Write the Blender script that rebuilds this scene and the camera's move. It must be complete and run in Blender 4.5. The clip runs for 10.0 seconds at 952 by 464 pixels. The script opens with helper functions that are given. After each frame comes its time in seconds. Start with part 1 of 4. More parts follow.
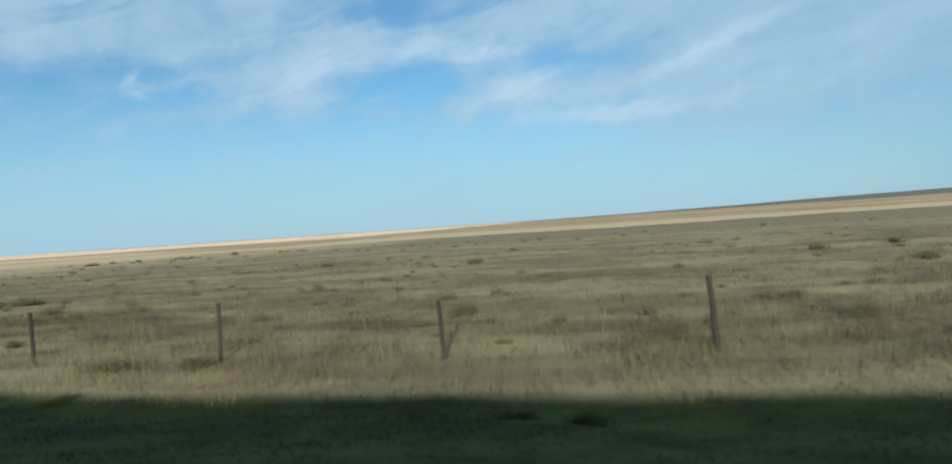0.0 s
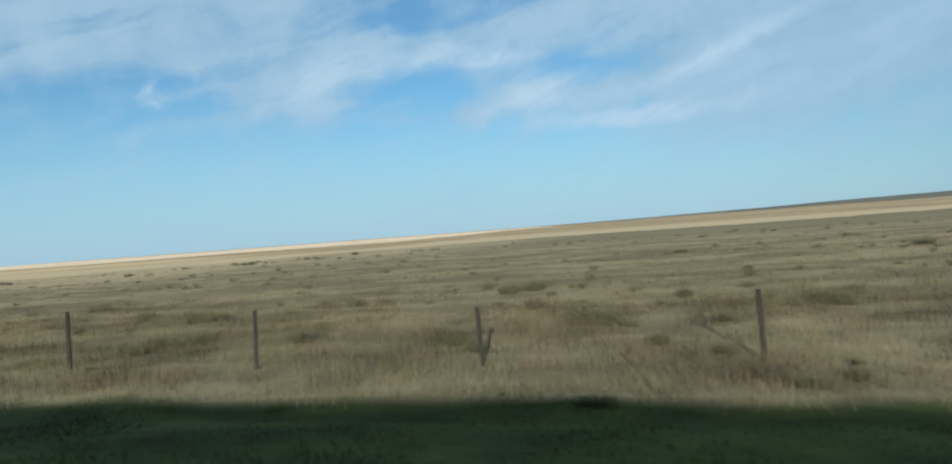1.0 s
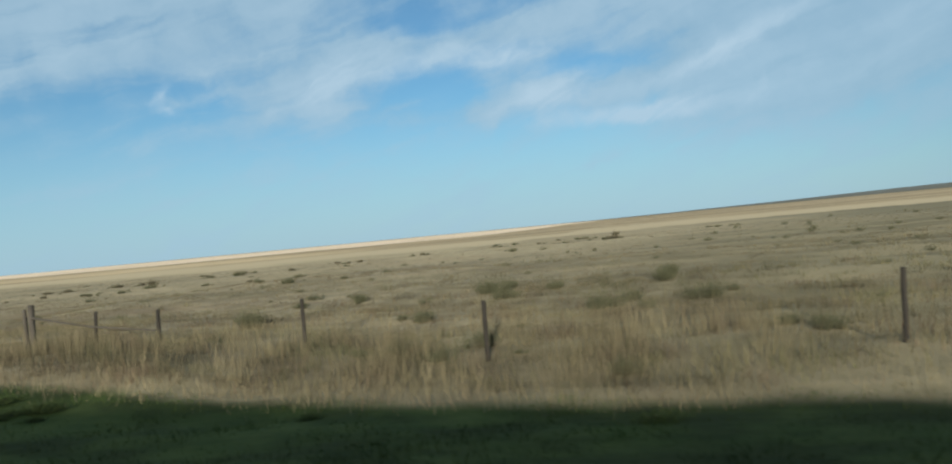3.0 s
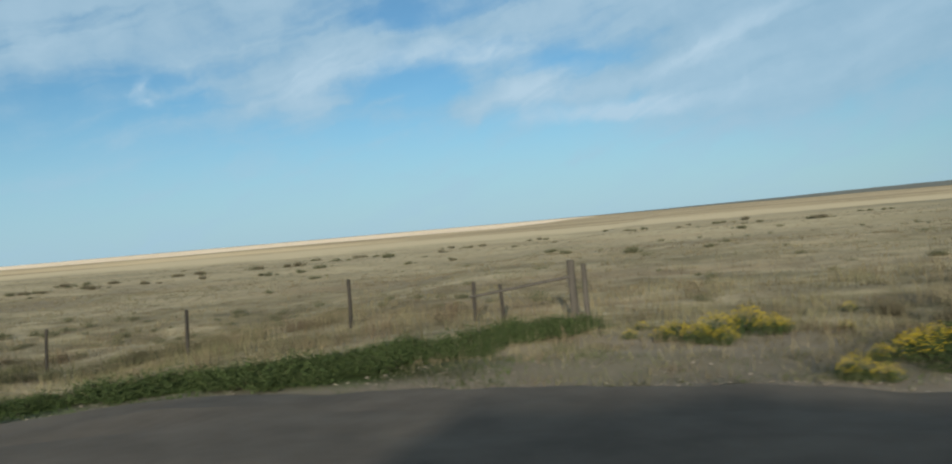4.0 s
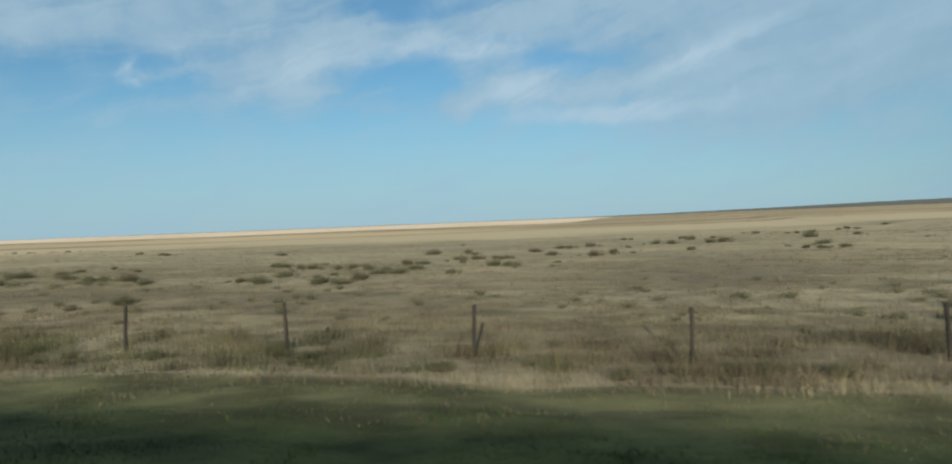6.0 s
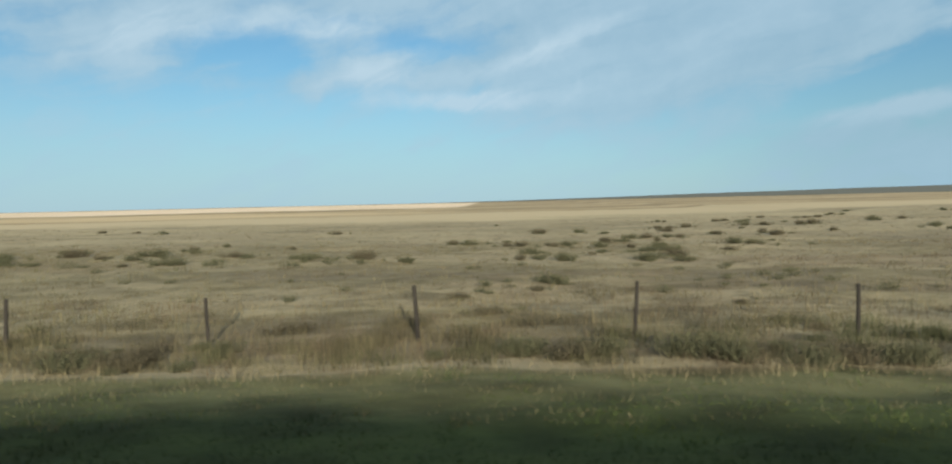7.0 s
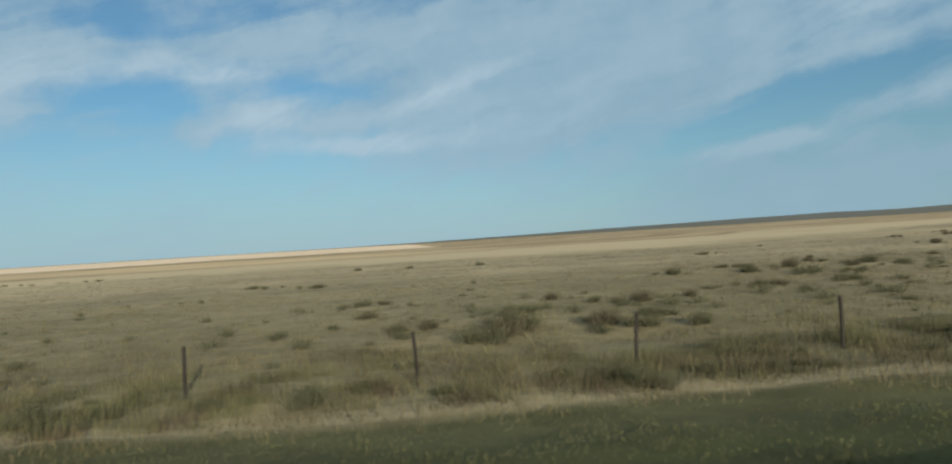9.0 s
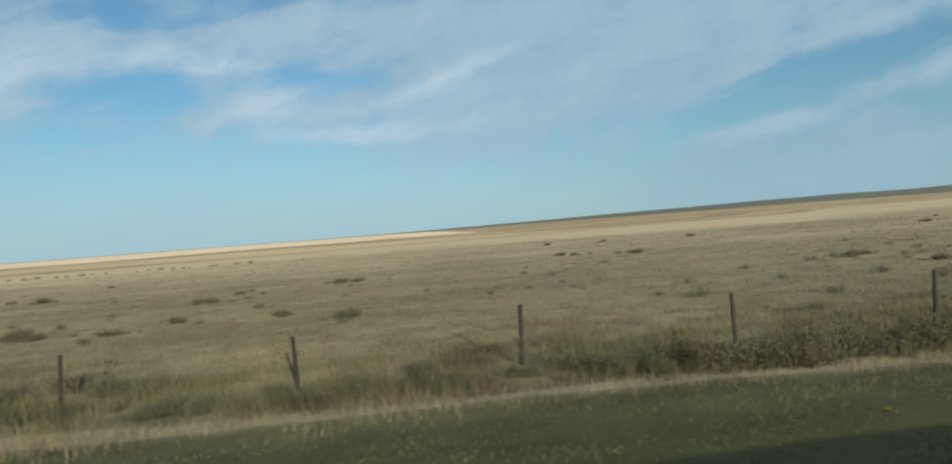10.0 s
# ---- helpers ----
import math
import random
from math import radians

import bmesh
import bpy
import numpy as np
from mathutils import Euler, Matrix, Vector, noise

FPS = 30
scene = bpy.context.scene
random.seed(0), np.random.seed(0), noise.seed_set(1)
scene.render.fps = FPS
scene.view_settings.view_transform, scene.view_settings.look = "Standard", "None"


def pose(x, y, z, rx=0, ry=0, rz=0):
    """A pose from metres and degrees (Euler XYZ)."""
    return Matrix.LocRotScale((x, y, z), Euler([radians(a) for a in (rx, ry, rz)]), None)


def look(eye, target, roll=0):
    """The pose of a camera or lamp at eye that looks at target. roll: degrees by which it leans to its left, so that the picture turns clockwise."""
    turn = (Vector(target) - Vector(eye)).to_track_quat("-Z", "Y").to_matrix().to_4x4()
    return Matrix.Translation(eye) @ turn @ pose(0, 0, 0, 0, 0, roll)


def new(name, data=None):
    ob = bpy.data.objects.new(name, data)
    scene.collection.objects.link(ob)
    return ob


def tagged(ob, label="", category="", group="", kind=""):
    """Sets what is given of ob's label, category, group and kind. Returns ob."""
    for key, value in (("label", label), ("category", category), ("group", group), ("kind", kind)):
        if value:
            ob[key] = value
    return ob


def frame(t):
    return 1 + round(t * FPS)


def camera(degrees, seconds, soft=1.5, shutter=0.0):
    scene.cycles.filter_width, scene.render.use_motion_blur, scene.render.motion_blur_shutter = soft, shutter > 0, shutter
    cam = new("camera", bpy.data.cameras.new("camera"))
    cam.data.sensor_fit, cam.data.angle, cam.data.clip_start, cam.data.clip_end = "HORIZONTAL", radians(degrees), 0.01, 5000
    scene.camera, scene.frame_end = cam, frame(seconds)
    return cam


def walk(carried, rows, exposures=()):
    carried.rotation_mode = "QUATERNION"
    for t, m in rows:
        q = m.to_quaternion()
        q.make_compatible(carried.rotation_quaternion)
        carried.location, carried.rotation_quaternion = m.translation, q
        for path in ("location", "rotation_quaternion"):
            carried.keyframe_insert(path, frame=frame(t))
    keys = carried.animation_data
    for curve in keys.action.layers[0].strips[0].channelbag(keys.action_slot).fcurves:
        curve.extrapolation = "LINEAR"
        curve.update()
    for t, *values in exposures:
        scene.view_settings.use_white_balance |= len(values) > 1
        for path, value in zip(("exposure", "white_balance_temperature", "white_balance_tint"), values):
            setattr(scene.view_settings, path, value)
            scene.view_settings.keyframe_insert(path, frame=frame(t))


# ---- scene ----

cam = camera(68.7, 10.0, soft=2.0, shutter=0.05)
walk(cam, [
    (0, pose(-0.00, 0, 1.55, 89.38, 3.82, 15.50)),
    (0.5, pose(-12.65, 0, 1.55, 89.90, 3.97, 16.14)),
    (1, pose(-25.45, 0, 1.55, 89.92, 4.27, 16.69)),
    (1.5, pose(-38.38, 0, 1.55, 90.01, 4.17, 16.28)),
    (2, pose(-51.30, 0, 1.55, 89.95, 4.26, 16.53)),
    (2.2, pose(-56.48, 0, 1.55, 89.89, 4.51, 16.40)),
    (3.3, pose(-85.18, 0, 1.55, 90.03, 5.48, 17.98)),
    (3.5, pose(-90.43, 0, 1.55, 90.30, 5.43, 17.98)),
    (3.7, pose(-95.70, 0, 1.55, 90.23, 5.28, 17.97)),
    (3.9, pose(-100.97, 0, 1.55, 89.65, 4.92, 16.60)),
    (4, pose(-103.60, 0, 1.55, 89.48, 4.92, 16.30)),
    (4.1, pose(-106.24, 0, 1.55, 90.05, 4.72, 17.20)),
    (4.5, pose(-116.83, 0, 1.55, 89.75, 3.95, 18.07)),
    (5, pose(-130.12, 0, 1.55, 88.44, 2.80, 13.46)),
    (5.2, pose(-135.46, 0, 1.55, 88.98, 2.48, 15.22)),
    (6.3, pose(-164.98, 0, 1.55, 89.25, 1.95, 14.73)),
    (6.5, pose(-170.38, 0, 1.55, 89.95, 0.99, 10.33)),
    (7, pose(-183.92, 0, 1.55, 87.54, 1.28, 2.92)),
    (7.5, pose(-197.53, 0, 1.55, 93.32, 1.28, 0.59)),
    (8, pose(-211.20, 0, 1.55, 92.32, 1.79, -1.72)),
    (8.5, pose(-224.93, 0, 1.55, 91.40, 1.99, -4.16)),
    (9, pose(-238.72, 0, 1.55, 90.64, 3.45, -5.32)),
    (9.5, pose(-252.58, 0, 1.55, 89.93, 2.78, -5.47)),
    (10, pose(-266.50, 0, 1.55, 89.63, 4.34, -5.05)),
], exposures=[(0.0, 0.85, 6000, 10), (1.0, 0.82, 6000, 10), (2.0, 0.75, 6050, 10), (3.5, 0.74, 6200, 10), (4.0, 0.76, 6200, 10), (5.0, 0.71, 6200, 10), (6.5, 0.62, 6250, 10),
                      (7.0, 0.85, 6420, 10), (7.5, 0.44, 6220, 10), (8.0, 0.36, 6250, 10), (8.5, 0.56, 6450, 10), (9.0, 0.57, 6400, 10), (9.5, 0.61, 6400, 10), (10.0, 0.7, 6400, 10)])

# ---- daylight: low sun behind the traveller, thin high cloud ----
SUN_EL, SUN_AZ = 12.8, 12.8          # elevation; turn of the sun from straight behind, towards +x
sun_dir = Vector((math.sin(radians(SUN_AZ)) * math.cos(radians(SUN_EL)),
                  -math.cos(radians(SUN_AZ)) * math.cos(radians(SUN_EL)), math.sin(radians(SUN_EL))))
sun = new("sun", bpy.data.lights.new("sun", "SUN"))
sun.data.energy, sun.data.angle, sun.data.color = 4.6, radians(0.6), (1.0, 0.865, 0.675)
sun.matrix_world = look(sun_dir * 100, (0, 0, 0))


class Nodes:
    """Short hand for building node trees."""

    def __init__(self, tree):
        self.tree = tree
        self.tree.nodes.clear()

    def add(self, kind, **inputs):
        n = self.tree.nodes.new("ShaderNode" + kind)
        for key, value in inputs.items():
            name = key.replace("_", " ")
            sock = n.inputs[int(key[1:])] if key[0] == "i" and key[1:].isdigit() else n.inputs[name]
            if isinstance(value, bpy.types.NodeSocket):
                self.tree.links.new(value, sock)
            else:
                sock.default_value = value
        return n

    def math(self, op, a, b=0.0, c=0.0, clamp=False):
        n = self.add("Math", i0=a, i1=b, i2=c)
        n.operation, n.use_clamp = op, clamp
        return n.outputs[0]

    def vec(self, op, a, b=(0, 0, 0)):
        n = self.add("VectorMath", i0=a, i1=b)
        n.operation = op
        return n.outputs["Value"] if op in ("LENGTH", "DOT_PRODUCT") else n.outputs[0]

    def ramp(self, x, a, b, lo=0.0, hi=1.0):
        n = self.add("MapRange", Value=x, From_Min=a, From_Max=b, To_Min=lo, To_Max=hi)
        n.interpolation_type = "SMOOTHSTEP"
        return n.outputs[0]

    def noise(self, v, scale, detail=4.0, rough=0.55, lac=2.0, dist=0.0):
        n = self.add("TexNoise", Vector=v, Scale=scale, Detail=detail, Roughness=rough, Lacunarity=lac, Distortion=dist)
        return n.outputs["Fac"], n.outputs["Color"]

    def mix(self, f, a, b, mode="MIX"):
        n = self.tree.nodes.new("ShaderNodeMix")
        n.data_type, n.blend_type = "RGBA", mode
        for sock, value in ((n.inputs[0], f), (n.inputs[6], a), (n.inputs[7], b)):
            if isinstance(value, bpy.types.NodeSocket):
                self.tree.links.new(value, sock)
            else:
                sock.default_value = (*value, 1.0) if isinstance(value, tuple) and len(value) == 3 else value
        return n.outputs[2]

    def scale(self, v, s):
        return self.add("Mapping", Vector=v, Scale=s).outputs[0]


def make_sky():
    world = bpy.data.worlds.new("sky")
    scene.world = world
    world.use_nodes = True
    k = Nodes(world.node_tree)
    sky = k.add("TexSky")
    sky.sky_type, sky.sun_disc = "NISHITA", False
    sky.sun_elevation, sky.sun_rotation = radians(SUN_EL), radians(180 - SUN_AZ)
    sky.air_density, sky.dust_density, sky.ozone_density = 1.0, 0.2, 3.0
    way = k.add("TexCoord").outputs["Generated"]
    sep = k.add("SeparateXYZ", Vector=way)
    az = k.math("DEGREES", k.math("ARCTAN2", k.math("MULTIPLY", sep.outputs[0], -1.0), sep.outputs[1]))
    el = k.math("DEGREES", k.math("ARCSINE", sep.outputs[2]))
    flat = k.add("CombineXYZ", X=az, Y=el).outputs[0]
    # wind-torn edges: bend the plane of the sky with two sizes of turbulence
    bend = k.noise(flat, 0.13, 3.0, 0.55)[1]
    bend2 = k.noise(flat, 0.38, 4.0, 0.6)[1]
    off = k.vec("ADD", k.vec("MULTIPLY", k.vec("SUBTRACT", bend, (0.5, 0.5, 0.5)), (2.4, 1.4, 0)),
                k.vec("MULTIPLY", k.vec("SUBTRACT", bend2, (0.5, 0.5, 0.5)), (1.9, 1.2, 0)))
    torn = k.vec("ADD", flat, off)

    def blot(a, e, length, width, turn, amount, inner=0.0):
        """A soft elongated patch of cloud (or of clear sky, amount < 0) at azimuth a, elevation e, in degrees."""
        m = k.add("Mapping", Vector=torn, Location=(a, e, 0), Rotation=(0, 0, radians(turn)), Scale=(length, width, 1))
        m.vector_type = "TEXTURE"
        return k.ramp(k.vec("LENGTH", m.outputs[0]), inner, 1.0, amount, 0.0)

    def heap(parts):
        total = parts[0]
        for p in parts[1:]:
            total = k.math("ADD", total, p)
        return total

    # fine streaks drawn out by the wind
    slant = k.add("Mapping", Vector=torn, Rotation=(0, 0, radians(-14)), Scale=(12.0, 2.3, 1))
    slant.vector_type = "TEXTURE"
    streak = k.math("SUBTRACT", k.noise(slant.outputs[0], 1.0, 4.0, 0.5, dist=0.5)[0], 0.5)
    puff = k.math("SUBTRACT", k.noise(torn, 0.3, 4.0, 0.55)[0], 0.5)
    # the thin grey-blue veil
    veil = heap([blot(46.0, 19.5, 24.6, 9.0, 0, 1.00, 0.4),
                 blot(29.0, 13.2, 13.0, 6.1, -22, 0.90),
                 blot(16.0, 15.2, 14.5, 3.2, -3, 0.70),
                 blot(10.5, 10.4, 10.9, 4.6, -5, 0.80),
                 blot(-10.0, 11.5, 21.8, 9.4, -6, 1.05, 0.3),
                 blot(-22.0, 15.0, 31.9, 8.0, -5, 0.85, 0.3),
                 blot(-2.0, 17.5, 20.3, 5.1, 0, 0.70),
                 blot(-6.0, 7.5, 13.0, 2.9, -3, 0.50),
                 blot(-30.0, 3.0, 19.6, 5.2, 0, 1.00, 0.3),
                 blot(-37.5, 8.2, 8.7, 2.2, -8, 0.90),
                 blot(22.5, 9.5, 4.1, 1.6, 0, 0.40),
                 blot(17.0, 9.4, 4.6, 1.6, 0, 0.40),
                 blot(20.6, 16.8, 5.8, 2.1, 0, -1.10),
                 blot(19.0, 11.6, 4.6, 2.0, 5, -0.60),
                 blot(7.5, 12.6, 6.9, 1.7, 3, -0.85),
                 blot(-20.1, 13.6, 3.9, 1.0, 2, -0.90),
                 blot(-29.5, 8.4, 14.9, 1.8, -15, -1.80),
                 blot(-38.5, 6.7, 4.6, 0.9, -4, -0.70),
                 blot(37.5, 11.6, 4.0, 2.3, 20, -0.40)])
    veil = k.math("ADD", veil, k.math("MULTIPLY_ADD", streak, 2.4, k.math("MULTIPLY", puff, 1.3)))
    veil = k.math("ADD", veil, k.math("MULTIPLY", k.ramp(el, 7.5, 11.0, 0.0, 0.34), k.ramp(az, 44.0, 33.0, 0.35, 1.0)))
    veil = k.ramp(veil, -0.25, 1.3, 0.12, 0.88)
    # the bright torn wisps, with sharper threads in them
    thread = k.add("Mapping", Vector=torn, Rotation=(0, 0, radians(-24)), Scale=(15.0, 3.4, 1))
    thread.vector_type = "TEXTURE"
    ridge = k.math("ABSOLUTE", k.math("SUBTRACT", k.noise(thread.outputs[0], 1.0, 3.0, 0.5, dist=0.8)[0], 0.5))
    ridge = k.ramp(ridge, 0.0, 0.1, 0.26, -0.06)
    wisp = heap([blot(41.4, 12.3, 1.9, 0.9, -50, 0.75),
                 blot(41.3, 10.9, 1.6, 0.75, 29, 0.65),
                 blot(28.5, 12.3, 9.5, 3.8, -29, 0.70),
                 blot(16.5, 14.1, 9.5, 1.9, -3, 1.2),
                 blot(23.5, 13.0, 6.1, 1.6, -18, 0.50),
                 blot(10.6, 10.4, 7.8, 3.5, -10, 0.95),
                 blot(4.0, 8.1, 10.8, 1.2, 0, 1.35),
                 blot(-4.0, 8.8, 9.5, 2.6, -8, 0.45),
                 blot(-3.7, 12.4, 12.2, 1.6, -18, 0.85),
                 blot(-1.5, 11.0, 6.1, 1.4, -20, 0.40),
                 blot(-28.5, 6.0, 9.5, 1.4, -6, 1.35),
                 blot(-37.5, 8.3, 7.4, 1.4, -8, 1.25),
                 blot(-37.0, 15.0, 9.5, 2.3, -4, 0.65),
                 blot(-33.0, 4.0, 12.2, 2.9, 0, 0.30),
                 blot(46.0, 16.0, 10.8, 3.6, -3, 0.25),
                 blot(-15.0, 9.0, 12.2, 3.6, -5, 0.28),
                 blot(30.0, 15.5, 6.8, 2.9, -10, 0.30)])
    wisp = k.math("MULTIPLY", wisp, k.math("MULTIPLY_ADD", streak, 1.7, k.math("MULTIPLY_ADD", puff, 1.0, k.math("ADD", ridge, 0.78))))
    wisp = k.ramp(wisp, 0.0, 1.25, 0.0, 0.88)
    clear = k.mix(1.0, sky.outputs[0], (0.80, 1.12, 1.15), "MULTIPLY")
    grain = k.math("MULTIPLY_ADD", streak, 1.6, k.math("MULTIPLY_ADD", puff, 1.2, 0.5), clamp=True)
    col = k.mix(veil, clear, k.mix(grain, (3.25, 5.0, 6.15), (4.4, 6.05, 7.05)))
    col = k.mix(wisp, col, ((5.2, 6.8, 7.8)))
    # unseen white cloud added overhead, to take the blue out of the shade
    col = k.mix(k.ramp(el, 26.0, 50.0, 0.0, 0.85), col, (5.7, 6.0, 5.9))
    # low sky greyer towards +x, partly lens vignetting put into its colour
    col = k.mix(1.0, col, k.mix(k.math("MULTIPLY", k.ramp(az, 2.0, -32.0), k.ramp(el, 15.0, 2.0)), (1.0, 1.0, 1.0), (0.68, 0.76, 0.78)), "MULTIPLY")
    # pale haze along the horizon
    haze = k.math("MULTIPLY", k.ramp(el, 0.0, 13.0, 0.78, 0.0), k.ramp(az, 4.0, -30.0, 1.0, 0.75))
    col = k.mix(haze, col, (3.9, 5.85, 7.15))
    bg = k.add("Background", Color=col, Strength=0.0555)
    out = k.add("OutputWorld", Surface=bg.outputs[0])


make_sky()

# ---- materials ----
def material(name, build, rough=0.9, spec=0.25, bump=None):
    mat = bpy.data.materials.new(name)
    mat.use_nodes = True
    k = Nodes(mat.node_tree)
    colour = build(k)
    shader = k.add("BsdfPrincipled", Base_Color=colour, Roughness=rough)
    shader.inputs["Specular IOR Level"].default_value = spec
    if bump:
        b = k.add("Bump", Height=bump(k), Strength=0.4, Distance=0.02)
        k.tree.links.new(b.outputs[0], shader.inputs["Normal"])
    k.add("OutputMaterial", Surface=shader.outputs[0])
    return mat


def place(k):
    return k.add("NewGeometry").outputs["Position"]


def patch_noise(k, p):
    """Uneven growth: patches of one to three metres, and broader ones."""
    small = k.noise(k.scale(p, (0.5, 0.6, 0.0)), 1.0, 3.0, 0.55)[0]
    broad = k.noise(k.scale(p, (0.12, 0.2, 0.0)), 1.0, 3.0, 0.5)[0]
    return small, k.math("MULTIPLY_ADD", small, 0.65, k.math("MULTIPLY", broad, 0.35))


def ground_colour(k):
    p = place(k)
    sep = k.add("SeparateXYZ", Vector=p)
    x, y = sep.outputs[0], sep.outputs[1]
    wob = k.math("SUBTRACT", k.noise(p, 0.11, 4.0, 0.6)[0], 0.5)
    fine = k.noise(p, 1.7, 5.0, 0.65)[0]
    mid = k.noise(k.scale(p, (0.055, 0.11, 0.1)), 1.0, 5.0, 0.62)[0]
    wide = k.noise(k.scale(p, (0.006, 0.014, 0.01)), 1.0, 4.0, 0.6)[0]
    straw = k.mix(k.ramp(fine, 0.25, 0.75), (0.235, 0.205, 0.128), (0.335, 0.292, 0.188))
    olive = k.mix(k.ramp(fine, 0.25, 0.75), (0.15, 0.134, 0.075), (0.23, 0.202, 0.12))
    col = k.mix(k.ramp(mid, 0.44, 0.58), straw, olive)
    earth = k.mix(fine, (0.145, 0.122, 0.09), (0.22, 0.19, 0.142))
    col = k.mix(k.ramp(k.math("ADD", mid, k.math("MULTIPLY", fine, 0.35)), 0.70, 0.82, 0.0, 0.5), col, earth)
    rust = k.noise(k.scale(p, (0.03, 0.09, 0.1)), 1.3, 5.0, 0.6)[0]
    col = k.mix(k.ramp(rust, 0.50, 0.66, 0.0, 0.75), col, k.mix(fine, (0.175, 0.138, 0.083), (0.26, 0.208, 0.13)))
    # paler grass colour further out, in broad drifts
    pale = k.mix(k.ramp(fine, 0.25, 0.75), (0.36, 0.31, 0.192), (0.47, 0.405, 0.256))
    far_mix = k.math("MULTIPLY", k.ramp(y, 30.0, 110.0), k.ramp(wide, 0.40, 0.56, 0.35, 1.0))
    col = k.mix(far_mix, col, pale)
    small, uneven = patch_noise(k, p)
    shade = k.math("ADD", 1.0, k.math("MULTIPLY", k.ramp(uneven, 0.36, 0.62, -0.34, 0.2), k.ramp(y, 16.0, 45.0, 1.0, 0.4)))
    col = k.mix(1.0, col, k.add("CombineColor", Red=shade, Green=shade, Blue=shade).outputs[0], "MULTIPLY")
    # browner, thinner growth where the drive begins
    brown = k.mix(fine, (0.15, 0.128, 0.08), (0.235, 0.203, 0.13))
    col = k.mix(k.math("MULTIPLY", k.ramp(x, -95.0, -60.0, 0.0, 0.45), k.ramp(y, 95.0, 60.0)), col, brown)
    col = k.mix(k.math("MULTIPLY", k.ramp(x, -185.0, -225.0, 0.0, 0.55), k.ramp(y, 80.0, 25.0)), col, k.mix(k.ramp(fine, 0.25, 0.75), (0.145, 0.137, 0.072), (0.222, 0.206, 0.116)))
    drawn = k.ramp(k.noise(k.scale(p, (0.09, 0.26, 0.0)), 1.0, 3.0, 0.55)[0], 0.42, 0.58)
    near_side = k.math("MULTIPLY", k.ramp(x, -95.0, -65.0, 0.0, 0.6), k.ramp(y, 110.0, 70.0))
    col = k.mix(near_side, col, k.mix(drawn, (0.125, 0.118, 0.066), (0.27, 0.24, 0.14)))
    # grazed olive ground, a pale strip, tan ground and stubble follow one another
    y_w = k.math("ADD", y, k.math("MULTIPLY", wob, 30.0))
    x_w = k.math("ADD", x, k.math("MULTIPLY", wob, 40.0))
    graze = k.math("MULTIPLY", k.ramp(y_w, 70.0, 105.0), k.ramp(x_w, -85.0, -40.0))
    olive_far = k.mix(mid, (0.14, 0.132, 0.08), (0.21, 0.19, 0.118))
    col = k.mix(k.math("MULTIPLY", graze, 0.9), col, olive_far)
    q = k.math("ADD", k.math("MULTIPLY_ADD", x, -0.19, y), k.math("MULTIPLY_ADD", wob, 26.0, -28.5))
    q = k.math("ADD", q, k.math("MULTIPLY", k.math("SUBTRACT", k.noise(k.scale(p, (0.0035, 0.009, 0.0)), 1.0, 4.0, 0.6)[0], 0.5), 150.0))
    col = k.mix(k.ramp(q, 148.0, 160.0), col, k.mix(fine, (0.44, 0.37, 0.23), (0.53, 0.45, 0.29)))
    tan = k.mix(k.ramp(wide, 0.42, 0.58), (0.29, 0.235, 0.14), (0.43, 0.35, 0.215))
    col = k.mix(k.ramp(q, 218.0, 234.0), col, tan)
    edge = k.math("ADD", x, k.math("MULTIPLY", k.math("SUBTRACT", y, 1258.0), 0.03))
    stubble_on = k.math("MULTIPLY", k.ramp(edge, -236.0, -250.0), k.math("MULTIPLY", k.ramp(q, 470.0, 495.0), k.ramp(y, 1270.0, 1250.0)))
    gold = k.math("MULTIPLY", k.ramp(edge, -200.0, -320.0), k.math("MULTIPLY", k.ramp(q, 250.0, 280.0), k.ramp(q, 410.0, 385.0)))
    col = k.mix(k.math("MULTIPLY", gold, 0.8), col, k.mix(k.ramp(wide, 0.4, 0.6), (0.5, 0.4, 0.24), (0.62, 0.5, 0.3)))
    stubble = k.mix(k.ramp(wide, 0.4, 0.6), (0.74, 0.60, 0.42), (0.84, 0.70, 0.52))
    rows = k.noise(k.scale(p, (0.005, 0.022, 0.01)), 1.0, 5.0, 0.65)[0]
    stubble = k.mix(k.ramp(rows, 0.5, 0.66, 0.0, 0.7), stubble, (0.5, 0.41, 0.255))
    col = k.mix(stubble_on, col, stubble)
    beyond = k.ramp(y, 1265.0, 1300.0)
    col = k.mix(beyond, col, k.mix(k.ramp(wide, 0.42, 0.56), (0.27, 0.21, 0.14), (0.36, 0.29, 0.19)))
    col = k.mix(k.math("MULTIPLY", beyond, k.ramp(x, -500.0, 100.0)), col, (0.15, 0.138, 0.085))
    hills = k.ramp(y, 2300.0, 2500.0)
    col = k.mix(hills, col, k.mix(wide, (0.11, 0.12, 0.1), (0.17, 0.175, 0.15)))
    # roadside: pale tall grass, then the green verge
    rim = k.math("ADD", k.math("SUBTRACT", k.math("ADD", y, k.ramp(x, -243.0, -256.0, 0.0, 0.9)), k.ramp(x, -111.0, -121.0, 0.0, 2.7)), k.math("MULTIPLY", wob, 2.2))
    verge = k.mix(k.ramp(fine, 0.2, 0.8), (0.022, 0.038, 0.009), (0.042, 0.06, 0.016))
    dry = k.math("MULTIPLY", k.ramp(x_w, -112.0, -122.0), k.ramp(x_w, -185.0, -165.0))
    verge = k.mix(k.math("MULTIPLY", dry, 0.12), verge, olive)
